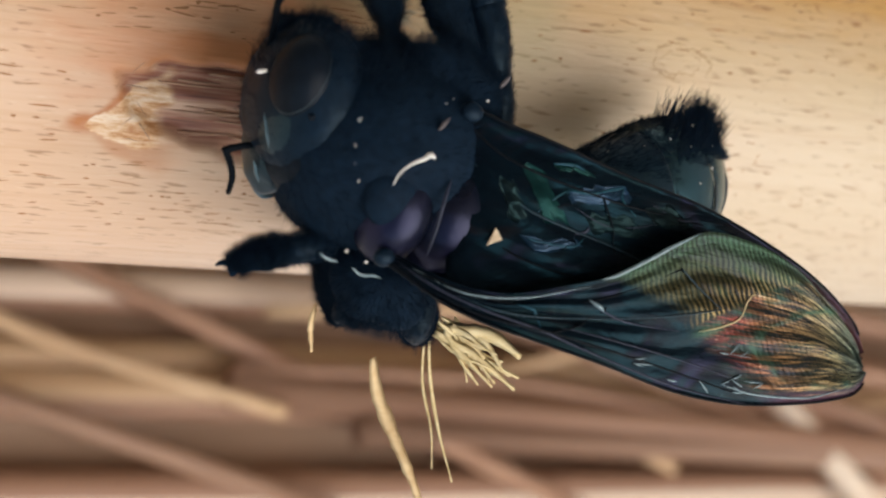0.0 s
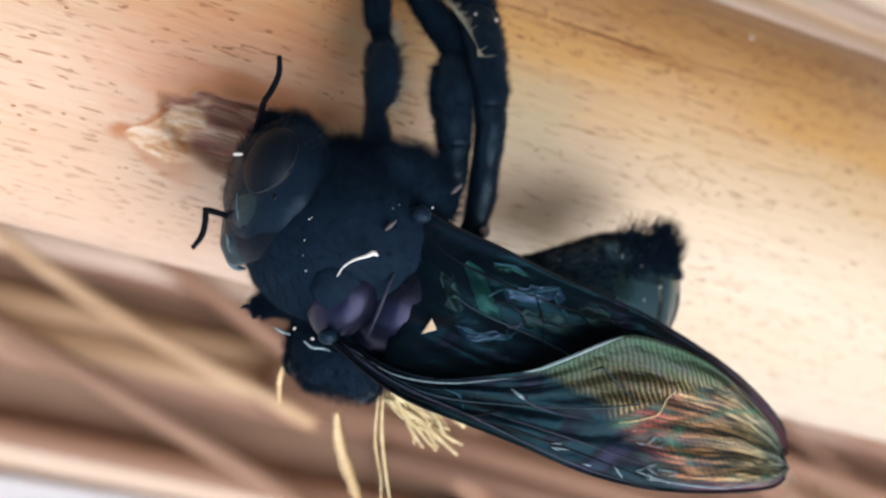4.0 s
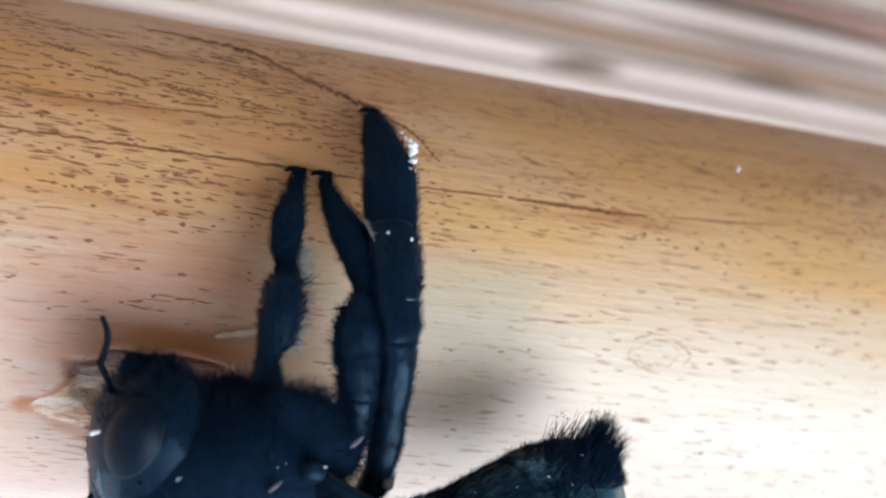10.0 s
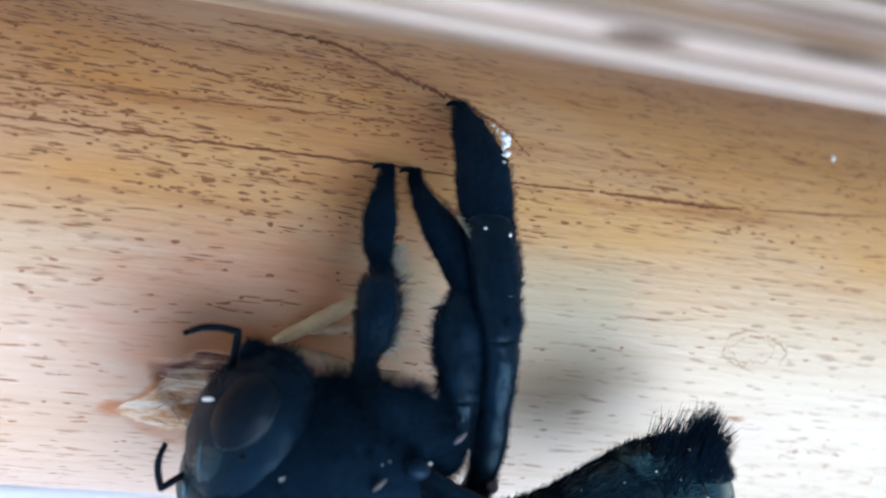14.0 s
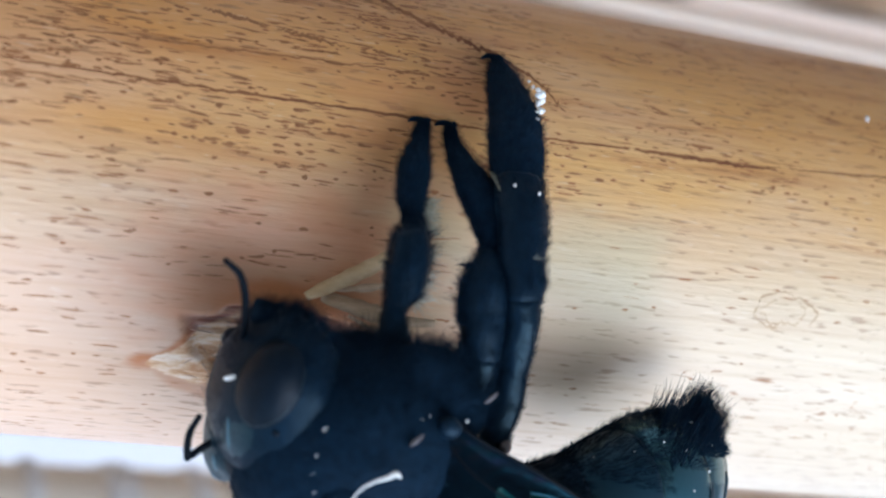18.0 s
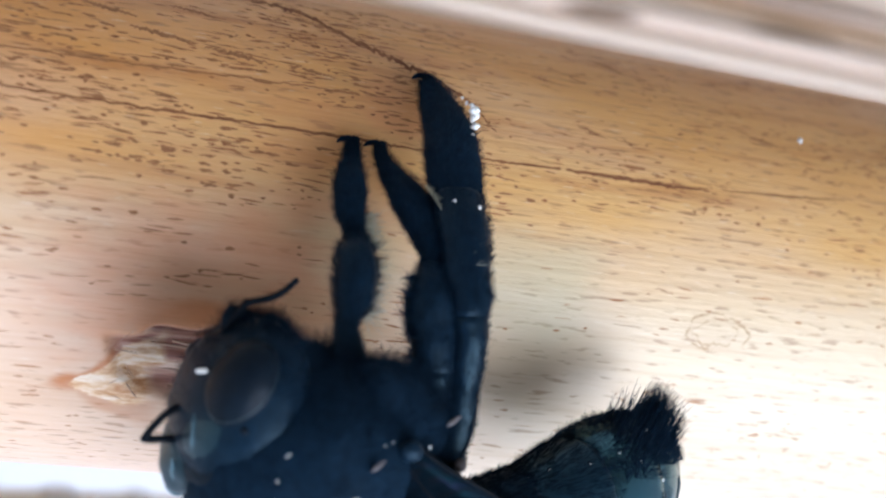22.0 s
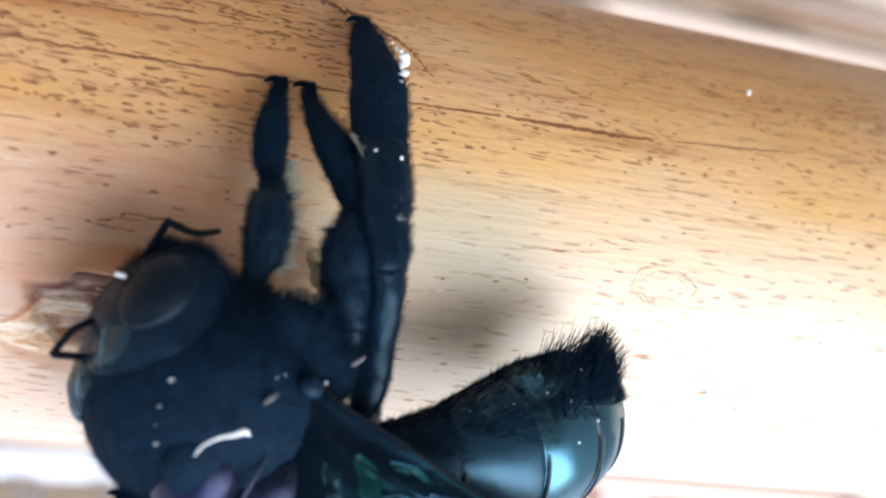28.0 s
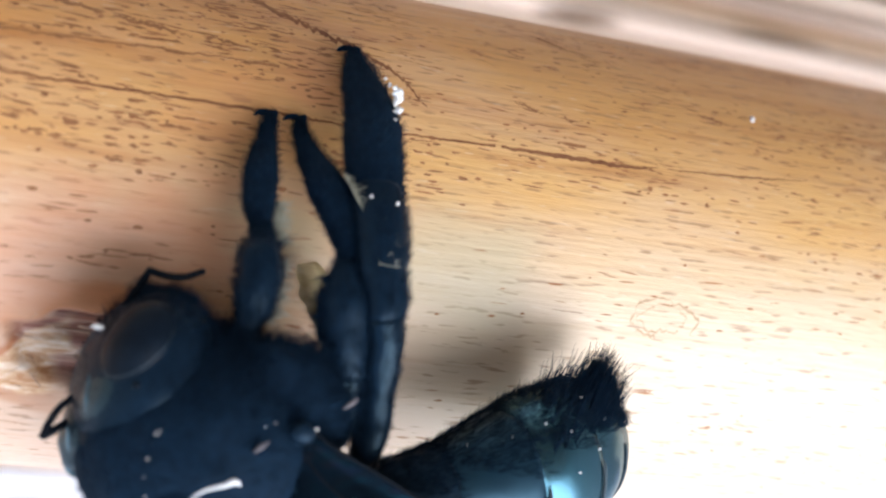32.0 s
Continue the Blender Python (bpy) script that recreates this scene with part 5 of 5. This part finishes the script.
wings = [wing("hindwing", [(-4.7, -18.8, -8.7), (-0.6, -20.5, -9.5), (3.7, -21.6, -11.1), (8.6, -22.4, -12.8)], [(-6.7, -18.6, -11.1), (-6.0, -19.8, -13.0), (-1.5, -21.4, -13.9), (8.6, -22.4, -14.2)], M_WING, "smaller blue-black hindwing under the forewing")]
wings.append(wing("hindwing", [(-8.6, -19.6, -11.9), (-5.2, -21.8, -13.6), (-1.3, -22.9, -14.4), (4.0, -23.7, -15.5)], [(-8.1, -19.6, -11.7), (-4.3, -21.6, -12.6), (-0.0, -22.6, -12.3), (3.8, -23.5, -14.2)], M_WING, "smaller blue-black hindwing under the forewing"))
wing_r = wing("forewing", [(-5.7, -19.2, -4.9), (-4.1, -19.9, -5.5), (-1.6, -20.8, -6.1), (1.5, -21.6, -7.0), (3.8, -22.0, -7.5), (6.1, -22.5, -8.1), (9.8, -23.0, -9.5), (12.4, -23.4, -10.8), (14.8, -23.7, -12.5), (15.9, -23.9, -14.0)],
              [(-6.0, -19.6, -10.6), (-6.4, -21.2, -12.5), (-3.5, -22.3, -13.4), (0.6, -23.1, -13.9), (4.6, -23.5, -14.5), (8.9, -23.7, -14.9), (12.7, -23.7, -15.1), (15.2, -23.8, -14.9), (15.9, -23.9, -14.3)], M_WING, "dark iridescent forewing with a reddish outer rim")
wing_l = wing("forewing", [(-9.5, -20.0, -11.5), (-6.8, -22.0, -13.1), (-4.4, -22.9, -13.8), (-0.5, -23.8, -14.7), (3.9, -24.4, -15.9), (8.6, -24.8, -16.4), (13.4, -24.7, -16.1), (15.2, -24.5, -15.7), (15.9, -24.3, -14.9)],
              [(-8.8, -20.2, -11.3), (-7.0, -22.0, -12.0), (-4.7, -22.8, -12.2), (-2.2, -23.3, -11.6), (0.1, -23.6, -11.0), (2.1, -23.9, -9.9), (4.4, -24.0, -8.8), (7.2, -24.2, -9.1), (9.9, -24.3, -10.0), (12.2, -24.3, -11.4), (14.3, -24.3, -12.9), (15.6, -24.3, -14.6)], M_WINGGOLD, "dark iridescent forewing, gold and green at its tip")
wings += [wing_r, wing_l]
for p, r in (((-5.8, -19.6, -5.2), 0.55), ((-9.3, -20.2, -11.5), 0.5)):
    part("tegula", ball(L(*p), (r * 0.001, r * 0.0006, r * 0.0008), None, 20, 14, 0.00005, 900), M_BLACK, bee, "shiny wing-base plate")


# legs
def leg(points, radii, cut, origin, name="leg", hair=260, seed=1, slim=1.0, flat=0.85, shag=1.0):
    """Hip to claw. cut: where the femur ends and the tarsus begins."""
    o = Vector(origin)
    pts = [(Vector(p) - o) * 0.001 for p in points]
    rad = [r * 0.001 * slim for r in radii]
    a, b = cut
    rng = random.Random(seed)
    rows = spline([(*p, r) for p, r in zip(pts, rad)], 8 * (len(pts) - 1) + 1)

    def limb(i, j, rough):
        q = rows[max(0, 8 * i - 1):8 * j + 2]
        r = [max(v[3], 1e-5) for v in q]
        r[0], r[-1] = r[0] * 0.7, r[-1] * 0.7
        v, f = tube([Vector(v[:3]) for v in q], r, 16, flat, (0, 1, 0))
        return [p + Vector(noise.noise_vector(p * 1100)) * rough for p in v], f

    femur_geo, tibia_geo, tarsus_geo = limb(0, a, 0.00011), limb(a, b, 0.00012), limb(b, len(pts) - 1, 0.00008)
    femur = part(name, femur_geo, M_BLACK if name == "foreleg" else M_SHANK, bee, "thick black leg with bristles")
    part("tibia", tibia_geo, M_BLACK, femur)
    part("tarsus", tarsus_geo, M_MATT, femur)
    end = pts[-1]
    for s, reach in ((-1, 0.00062), (1, 0.00036)):
        part("claw", swell([end + Vector((0, -0.0002, -0.0004)), end + Vector((s * 0.00010, -0.0001, 0.00008)), end + Vector((s * reach * 0.7, 0.0001, 0.00010)), end + Vector((s * reach, 0.0003, -0.00008))], [0.00018, 0.00017, 0.00013, 0.00005], 12, 8), M_MATT, femur)
    geos = []
    for geo, share, le in ((femur_geo, 0.25, 0.00026), (tibia_geo, 0.35, 0.00036), (tarsus_geo, 0.40, 0.00036)):
        c = sum((Vector(v) for v in geo[0]), Vector()) / len(geo[0])
        roots = surface_roots(geo, int(1.4 * hair * share), rng)
        geos.append(hairs([(p, (n if n.dot(p - c) > 0 else -n) + Vector((0, 0.2, 0.9))) for p, n in roots], le * shag, 0.000010, 0.6, rng))
    part("leg_bristles", join(*geos), M_HAIR, femur, kind="stuff")
    return femur


FORE = [(-7.78, -18.0, -4.6), (-7.88, -18.1, -3.4), (-8.05, -17.9, -2.1), (-8.08, -17.5, -0.8), (-7.70, -16.9, 0.4), (-7.40, -16.2, 1.6), (-7.15, -15.3, 2.6), (-7.02, -14.4, 3.6), (-6.70, -13.4, 4.8), (-6.10, -12.0, 5.85), (-5.70, -11.0, 6.55)]
FORE_R = [0.8, 0.80, 0.76, 0.46, 0.88, 0.88, 0.38, 0.66, 0.68, 0.34, 0.17]
MID = [(-4.00, -17.6, -5.2), (-4.00, -18.2, -3.8), (-4.00, -18.3, -2.2), (-4.10, -18.0, -0.6), (-4.20, -17.6, 0.8), (-3.90, -16.9, 2.0), (-3.70, -16.2, 2.9), (-4.00, -15.2, 3.9), (-4.38, -14.2, 4.8), (-4.60, -12.3, 5.85), (-4.40, -11.0, 6.55)]
MID_R = [0.8, 0.85, 0.84, 1.02, 1.0, 0.58, 0.80, 0.82, 0.72, 0.36, 0.17]
HIND = [(-2.2, -17.6, -6.6), (-2.2, -18.2, -5.2), (-2.25, -18.4, -3.4), (-2.3, -18.4, -1.4), (-2.5, -18.3, 0.5), (-2.6, -17.6, 2.2), (-2.5, -16.4, 3.8), (-2.4, -15.2, 4.9), (-2.2, -13.9, 6.2), (-1.9, -12.3, 7.6), (-1.9, -10.3, 8.9), (-1.5, -8.2, 9.7)]
HIND_R = [0.7, 0.72, 0.75, 0.82, 0.84, 1.04, 1.20, 1.16, 1.28, 1.16, 0.72, 0.19]
LEGS = [
    (leg(FORE, FORE_R, (3, 6), FORE[-1], "foreleg", 4200, 1), FORE),
    (leg(MID, MID_R, (2, 5), MID[-1], "middle_leg", 5000, 2), MID),
    (leg(HIND, HIND_R, (4, 7), HIND[-1], "hind_leg", 5500, 3), HIND)]
for (x, y, z), r in (((-1.15, -12.9, 8.75), 0.25), ((-1.0, -12.8, 8.5), 0.2), ((-1.3, -12.9, 8.95), 0.12), ((-1.25, -13.1, 8.4), 0.15), ((-1.1, -13.2, 8.1), 0.19), ((-1.3, -13.2, 8.0), 0.09), ((-1.35, -13.5, 7.7), 0.10), ((-1.5, -12.2, 9.2), 0.09), ((-1.4, -12.5, 9.0), 0.08), ((-3.2, -16.6, 5.0), 0.09), ((-2.2, -17.0, 4.9), 0.09)):
    part("wood_crumb", crumb((Vector((x, y, z)) - Vector(HIND[-1])) * 0.001, r * 0.001, random.Random(int(x * -100))), M_WHITE, LEGS[2][0])
for ob, pts, i0, i1, side, le in ((LEGS[1][0], MID, 2.2, 4.6, -1, 0.0009), (LEGS[0][0], FORE, 3.2, 5.6, 1, 0.0010), (LEGS[1][0], MID, 5.2, 8.5, 1, 0.0006), (LEGS[2][0], HIND, 8.5, 10.5, 1, 0.0006)):
    roots = []
    frng = random.Random(int(i0 * 10))
    for k in range(130):
        s = frng.uniform(i0, i1)
        a, b = Vector(pts[int(s)]), Vector(pts[int(s) + 1])
        roots.append(((a.lerp(b, s % 1) - Vector(pts[-1])) * 0.001 + Vector((side * 0.0006, 0, 0)), Vector((side, 0.1, frng.uniform(-0.3, 0.9)))))
    part("hair_tuft", hairs(roots, le, 0.000013, 0.5, frng), M_HAIR, ob, "tuft of stiff black hair", kind="stuff")
for i0, le, nn in ((3.0, 0.0007, 26), (3.5, 0.0009, 30), (4.0, 0.0007, 24), (4.5, 0.0006, 20)):
    frng = random.Random(int(i0 * 100))
    a, b = Vector(MID[int(i0)]), Vector(MID[int(i0) + 1])
    c = (a.lerp(b, i0 % 1) - Vector(MID[-1])) * 0.001 + Vector((-0.00075, -0.0002, 0))
    roots = [(c + Vector((frng.uniform(-1, 1), frng.uniform(-1, 1), frng.uniform(-1, 1))) * 0.00022, Vector((-1, 0, frng.uniform(-0.2, 0.6)))) for k in range(nn)]
    part("hair_tuft", hairs(roots, le, 0.00003, 0.25, frng), M_HAIR, LEGS[1][0], kind="stuff")
# pale hair fringes between the legs
rng = random.Random(41)
for (ob, pts), i0, i1, le in ((LEGS[0], 5.6, 7.0, 0.0009), (LEGS[1], 5.4, 6.8, 0.0008), (LEGS[1], 6.8, 8.4, 0.0006), (LEGS[0], 3.2, 5.0, 0.0011)):
    o = Vector(pts[-1])
    roots = []
    for k in range(170):
        s = rng.uniform(i0, i1)
        a, b = Vector(pts[int(s)]), Vector(pts[min(int(s) + 1, len(pts) - 1)])
        roots.append(((a.lerp(b, s % 1) - o) * 0.001 + Vector((0.0006, -0.0016 if pts is MID else 0.0002, 0)), Vector((1.0, 0.0, rng.uniform(-0.6, 0.2)))))
    part("pale_fringe", hairs(roots, le, 0.000024, 0.6, rng), M_PALEHAIR, ob, "greyish fringe of fine hair", kind="stuff")

# the other three legs, tucked under the body round the pole's lower side
LOW = (([(-9.6, -16.4, -11.7), (-11.1, -16.9, -11.9), (-12.1, -16.7, -12.2), (-12.8, -16.1, -12.6), (-13.3, -15.6, -12.9), (-13.6, -15.2, -13.2)], [0.95, 1.0, 0.85, 0.85, 0.6, 0.25], (2, 3), "foreleg"),
       ([(-7.1, -15.9, -11.6), (-8.0, -16.2, -13.9), (-7.8, -15.2, -14.9), (-7.1, -12.9, -14.9), (-6.4, -10.6, -14.4), (-5.8, -7.8, -13.1)], [1.0, 1.1, 1.1, 1.0, 0.8, 0.3], (2, 3), "middle_leg"),
       ([(-4.9, -16.1, -11.6), (-5.1, -16.8, -14.1), (-4.5, -16.2, -15.4), (-3.4, -14.1, -15.3), (-2.5, -11.5, -14.7), (-1.7, -8.6, -13.0)], [1.1, 1.3, 1.25, 1.1, 0.9, 0.3], (2, 3), "hind_leg"))
LOW_LEGS = []
for k, (pts, rad, cut, name) in enumerate(LOW):
    LOW_LEGS.append((leg(pts, rad, cut, pts[-1], name, 5200, 50 + k, 0.66, 0.85, 1.5), pts))

sternum_geo = ball(L(-7.2, -16.6, -13.4), (0.0024, 0.0022, 0.0018), Matrix.Rotation(radians(28), 3, "Y"), 30, 20, 0.00025, 900)
sternum = part("sternum", sternum_geo, M_MATT, bee)
rng = random.Random(57)
part("underside_fur", hairs(outward(surface_roots(sternum_geo, 3600, rng), L(-7.2, -16.6, -13.4), Vector((-0.2, 0, -0.3))), 0.0007, 0.000011, 0.8, rng), M_HAIR, bee, "shaggy black fur under the body", kind="stuff")

# pale strips that paint glints among the low legs
for pts in (
        ((-11.4, -18.6, -11.8), (-11.0, -18.6, -12.0), (-10.5, -18.6, -12.1)),
        ((-9.8, -18.6, -12.3), (-9.3, -18.6, -12.6), (-8.7, -18.6, -12.6), (-8.3, -18.6, -12.7))):
    part("leg_spur", swell([L(*p) for p in pts], [0.00003] + [0.00007] * (len(pts) - 2) + [0.00003], 14, 8), M_GLINTSPECK, bee, "pale glint painted on the low legs")

part("hip_joint", ball((Vector((-1.95, -18.8, -5.7)) - Vector(HIND[-1])) * 0.001, (0.0003, 0.0002, 0.00026), None, 14, 10, 0.00006, 2000), M_KNOB, LEGS[2][0], "greyish knob at the hind hip")
for p in ((-4.1, -19.2, -3.8), (-7.6, -20.4, -5.8)):
    part("wing_hinge", swell([L(*p) - Vector((0.0002, 0, 0.00025)), L(*p), L(*p) + Vector((0.00025, 0, 0.0003))], [0.00006, 0.00011, 0.00005], 10, 8), M_KNOB, bee, "greyish wing hinge")

# crumbs of wood caught in the fur
rng = random.Random(51)
for x, y, z, r in ((-11.7, -20.3, -6.0, 0.13), (-11.6, -20.3, -5.9, 0.10), (-11.7, -20.3, -7.0, 0.12), (-11.6, -20.3, -7.7, 0.07), (-11.3, -20.3, -8.4, 0.13), (-5.8, -20.3, -4.6, 0.16), (-7.8, -20.3, -4.9, 0.10), (-7.5, -20.3, -4.7, 0.10),
                   (-9.9, -19.5, -11.8, 0.30), (-10.9, -19.5, -11.4, 0.20), (-8.6, -19.5, -11.8, 0.22)):
    part("wood_crumb", crumb(L(x, y - 0.35, z), r * 0.00028, rng), M_WHITE, bee)
part("wood_shred", swell([L(-9.83, -20.90, -8.40), L(-9.74, -21.10, -7.89), L(-9.35, -21.20, -7.47), L(-8.80, -21.20, -7.21), L(-8.43, -21.10, -7.03), L(-8.10, -21.00, -7.17)], [0.00003, 0.00004, 0.00006, 0.00009, 0.00012, 0.00003], 24, 8), M_WHITE, bee, "curled pale shred of wood stuck on the back")

# wood shavings that cling to the bee's hind legs
shavings = []


def shaving(name, geos, mat, label):
    ob = part(name, join(*geos) if len(geos) > 1 else geos[0], mat, None, label)
    tagged(ob, category="wood shaving", group="shavings under the bee")
    shavings.append(ob)
    return ob


def hub(points):
    return [Vector(p) - HUB for p in points]


shaving("wood_shaving", [splinter(hub([(-5.0, -13.6, -17.5), (-4.3, -13.4, -19.3), (-3.3, -13.8, -21.2), (-2.2, -14.5, -23.4), (-1.4, -14.9, -25.3)]), 0.85, n=34, seed=400, thick=0.06)], M_CURL, "curled tan strip of bamboo rind below the bee")
shaving("wood_shaving", [splinter(hub([(-8.6, -13.9, -15.0), (-8.5, -13.6, -16.1), (-8.2, -13.5, -17.3)]), 0.42, n=12, seed=401, thick=0.08)], M_CURL, "short tan splinter caught under the bee")
shaving("wood_shaving", [splinter(hub([(-3.9, -16.2, -15.2), (-3.3, -16.0, -17.6), (-2.4, -16.1, -20.2), (-1.3, -16.3, -22.7)]), 0.26, n=22, seed=402, thick=0.06),
                         splinter(hub([(-4.1, -16.2, -15.4), (-3.5, -15.8, -18.0), (-2.6, -15.8, -20.3), (-2.2, -15.8, -22.2)]), 0.2, n=22, seed=403, thick=0.05)], M_STRAW, "two long straw-coloured fibres hanging from the bee")
rng = random.Random(61)
for k in range(22):
    a = Vector((rng.uniform(-4.1, -2.7), -16.6 + rng.uniform(-0.4, 0.4), rng.uniform(-15.5, -14.7)))
    b = Vector((rng.uniform(-2.3, 0.8), -17.1 + rng.uniform(-0.6, 0.8), rng.uniform(-17.9, -15.8)))
    m = a.lerp(b, 0.5) + Vector((rng.uniform(-0.4, 0.4), 0, rng.uniform(-0.3, 0.5)))
    shaving("wood_shaving", [splinter(hub([a, m, b]), rng.choice((0.2, 0.3, 0.45, 0.62)) * rng.uniform(0.8, 1.1), n=14, seed=420 + k, thick=0.05)], M_STRAW, "pale straw fibre in a tuft under the bee")

# ---- floor tiles ----
tile_mesh = None
for i in range(11):
    for j in range(9):
        if tile_mesh is None:
            v, f = box(-0.149, -0.149, -0.006, 0.149, 0.149, 0.0)
            tile_mesh = mesh_of("tile", v, f, M_FLOOR, False)
        ob = new("tile", tile_mesh)
        ob.parent = floor
        ob.location = (-1.4 + 0.305 * i, -0.94 + 0.305 * j, 0.0)


# ---- what moves ----
def motions():
    walk(bee, BEE_ROWS)
    for ob in shavings:
        walk(ob, BEE_ROWS)
    walk(head, HEAD_ROWS)
    # feelers: seconds, lean of the scape and of the flagellum in degrees
    swing_a = ((0, 8, 32), (1, 0, 58), (2, 0, 50), (2.5, 4, 36), (5, 20, 0), (6, 38, -55), (7, 46, -56), (8, 50, -24), (9, 12, 20), (10, -14, 12), (11, 12, -50), (12, 4, -52), (13, 16, -68), (14, 0, -90), (14.5, -34, -30), (16.5, -28, -44), (17, -12, -76),
               (18, -4, -20), (19, 8, 4), (20, 4, 0), (21, 12, -40), (21.5, 28, 18), (22, 24, 70), (23, 2, 80), (24, -2, 66), (25, -12, 92), (26, -4, 40), (26.5, 14, 86), (29, 10, 94), (30, 4, 98), (31, 0, 92), (32, 22, 88))
    swing_b = ((0, -88, -188), (1, -68, -200), (2, -75, -195), (5, -68, -164), (6, -72, -176), (7, -76, -168), (8, -62, -170), (9, -120, -176), (10, -140, -174), (10.35, -134, -120), (10.7, -128, -68), (11, -118, -22), (12, -98, -30), (13, -88, -36), (14, -126, -10), (16.5, -132, -26), (17, -120, -16), (19, -118, 14), (20, -76, 10), (21, -96, -6), (22, -86, 38),
               (23, -100, 34), (24, -84, 48), (25, -98, 22), (26, -88, 32), (29, -112, 24), (30, -134, 14), (31, -120, 26), (32, -126, 24))
    for (scape, flagellum), base, reach, slope, rows in ((feeler_a, FEELER_A, 0.0021, -8.5, swing_a), (feeler_b, FEELER_B, 0.0018, 0.0, swing_b)):
        held, free = [], []
        for t, a, b in rows:
            turn = Matrix.Rotation(radians(a), 4, "Y") @ Matrix.Rotation(radians(-slope), 4, "X")
            held.append((t, Matrix.Translation(base) @ turn))
            free.append((t, Matrix.Translation(base + turn.to_3x3() @ Vector((0, 0, reach))) @ Matrix.Rotation(radians(b), 4, "Y")))
        walk(scape, held)
        walk(flagellum, free)
    # the gripping legs: claws stay on the pole while the hips follow the body
    first, rest = BEE_ROWS[0][1], next(m for t, m in BEE_ROWS if t == 19)
    for ob, pts, low in [(o, p, 0) for o, p in LEGS] + [(o, p, 1) for o, p in LOW_LEGS]:
        if low:
            held, base = L(*pts[0]), first
            claw, hip = first @ L(*pts[-1]), first @ L(*pts[0])
        else:
            claw, hip = POLE @ (Vector(pts[-1]) * 0.001), POLE @ (Vector(pts[0]) * 0.001)
            held, base = rest.inverted() @ hip, POLE
        if ob is LOW_LEGS[0][0]:
            # folded under the head, it goes with the body
            foot = L(*pts[-1])
            drawn = ((0, 0, 0), (1, 0.6, 1.3), (2, 0.7, 1.9), (2.5, 0.7, 1.8), (4.5, 2.8, 1.0), (7, 3.2, 0.8), (9, 4.2, 0.6), (32, 4.2, 0.6))
            walk(ob, [(t, Matrix.Translation(foot + Vector((x, 0, z)) * 0.001)) for t, x, z in drawn])
            continue
        rows = []
        for t, m in BEE_ROWS:
            ease = 0.0 if low or ob is LEGS[0][0] else max(0.0, 1 - t / 4.0)
            turn = (hip - claw).rotation_difference(m @ (held - Vector((0.0011 * ease, 0, 0))) - claw).to_matrix().to_4x4()
            rows.append((t, m.inverted() @ Matrix.Translation(claw) @ turn @ base.to_3x3().to_4x4()))
        walk(ob, rows)
    # the abdomen dips and lifts on its waist
    lift = ((0, 6.0), (2.5, 4.5), (4.5, 10.5), (5, 8.0), (5.5, 10.5), (6, 7.5), (6.5, 9.5), (7, 4.5), (7.5, 2.5), (8, 4.5), (8.5, 4.0), (9, 2.5), (9.5, 1.5), (10, -0.5), (11, 0.0), (13, 0.0), (14.5, -0.5), (17, -1.0), (19, 0.0), (23, -3.0), (26, -2.0), (28.5, -7.5), (29, -6.5), (30, -7.0), (31, -5.0), (32, -7.5))
    walk(abdomen, [(t, Matrix.Translation(waist) @ Matrix.Rotation(radians(a), 4, "Y")) for t, a in lift])
    # the loose flap lifts as the bee tears at it, then is drawn under its jaws
    for k, ob in enumerate(flaps):
        tucked = Matrix.Translation((0.001, 0.0003, -0.0042 - 0.0004 * k))
        here = Matrix.Identity(4)
        if k == 4:
            walk(ob, [(0, tucked), (26.5, tucked), (28.5, here), (32, here)])
        elif k == 0:
            walk(ob, [(0, tucked), (12.6, tucked), (13.6, here), (18, Matrix.Translation((0, 0, 0.0005))), (21, here), (22.3, tucked), (32, tucked)])
        elif k == 3:
            walk(ob, [(0, tucked), (13.2, tucked), (14, here), (18.3, here), (19.2, Matrix.Translation((0, 0, -0.0013))), (21, Matrix.Translation((0, 0, -0.0008))), (22.3, tucked), (32, tucked)])
        else:
            walk(ob, [(0, tucked), (7, tucked), (8.5, here), (14, Matrix.Translation((0, 0, 0.0006 * (k == 2)))), (18, Matrix.Translation((0, 0, 0.0005))), (21, here), (22.3, tucked), (32, tucked)])
    # the wings stir a little on their roots
    root = L(-7.0, -19.5, -8.0)
    for ob in wings:
        walk(ob, [(t, Matrix.Translation(root) @ Matrix.Rotation(radians(b), 4, "Y") @ Matrix.Rotation(radians(a), 4, "X") @ Matrix.Translation(-root))
                  for t, a, b in ((0, 0, 0), (1, 0, -2.2), (2, -3, -1.6), (2.5, 0, -0.8), (4.5, 0, -1.0), (5, 3, -1.8), (5.5, 0, -1.5), (6, 0, -2.2), (7, 0, -1.5), (9, 0, 0), (32, 0, 0))])


motions()
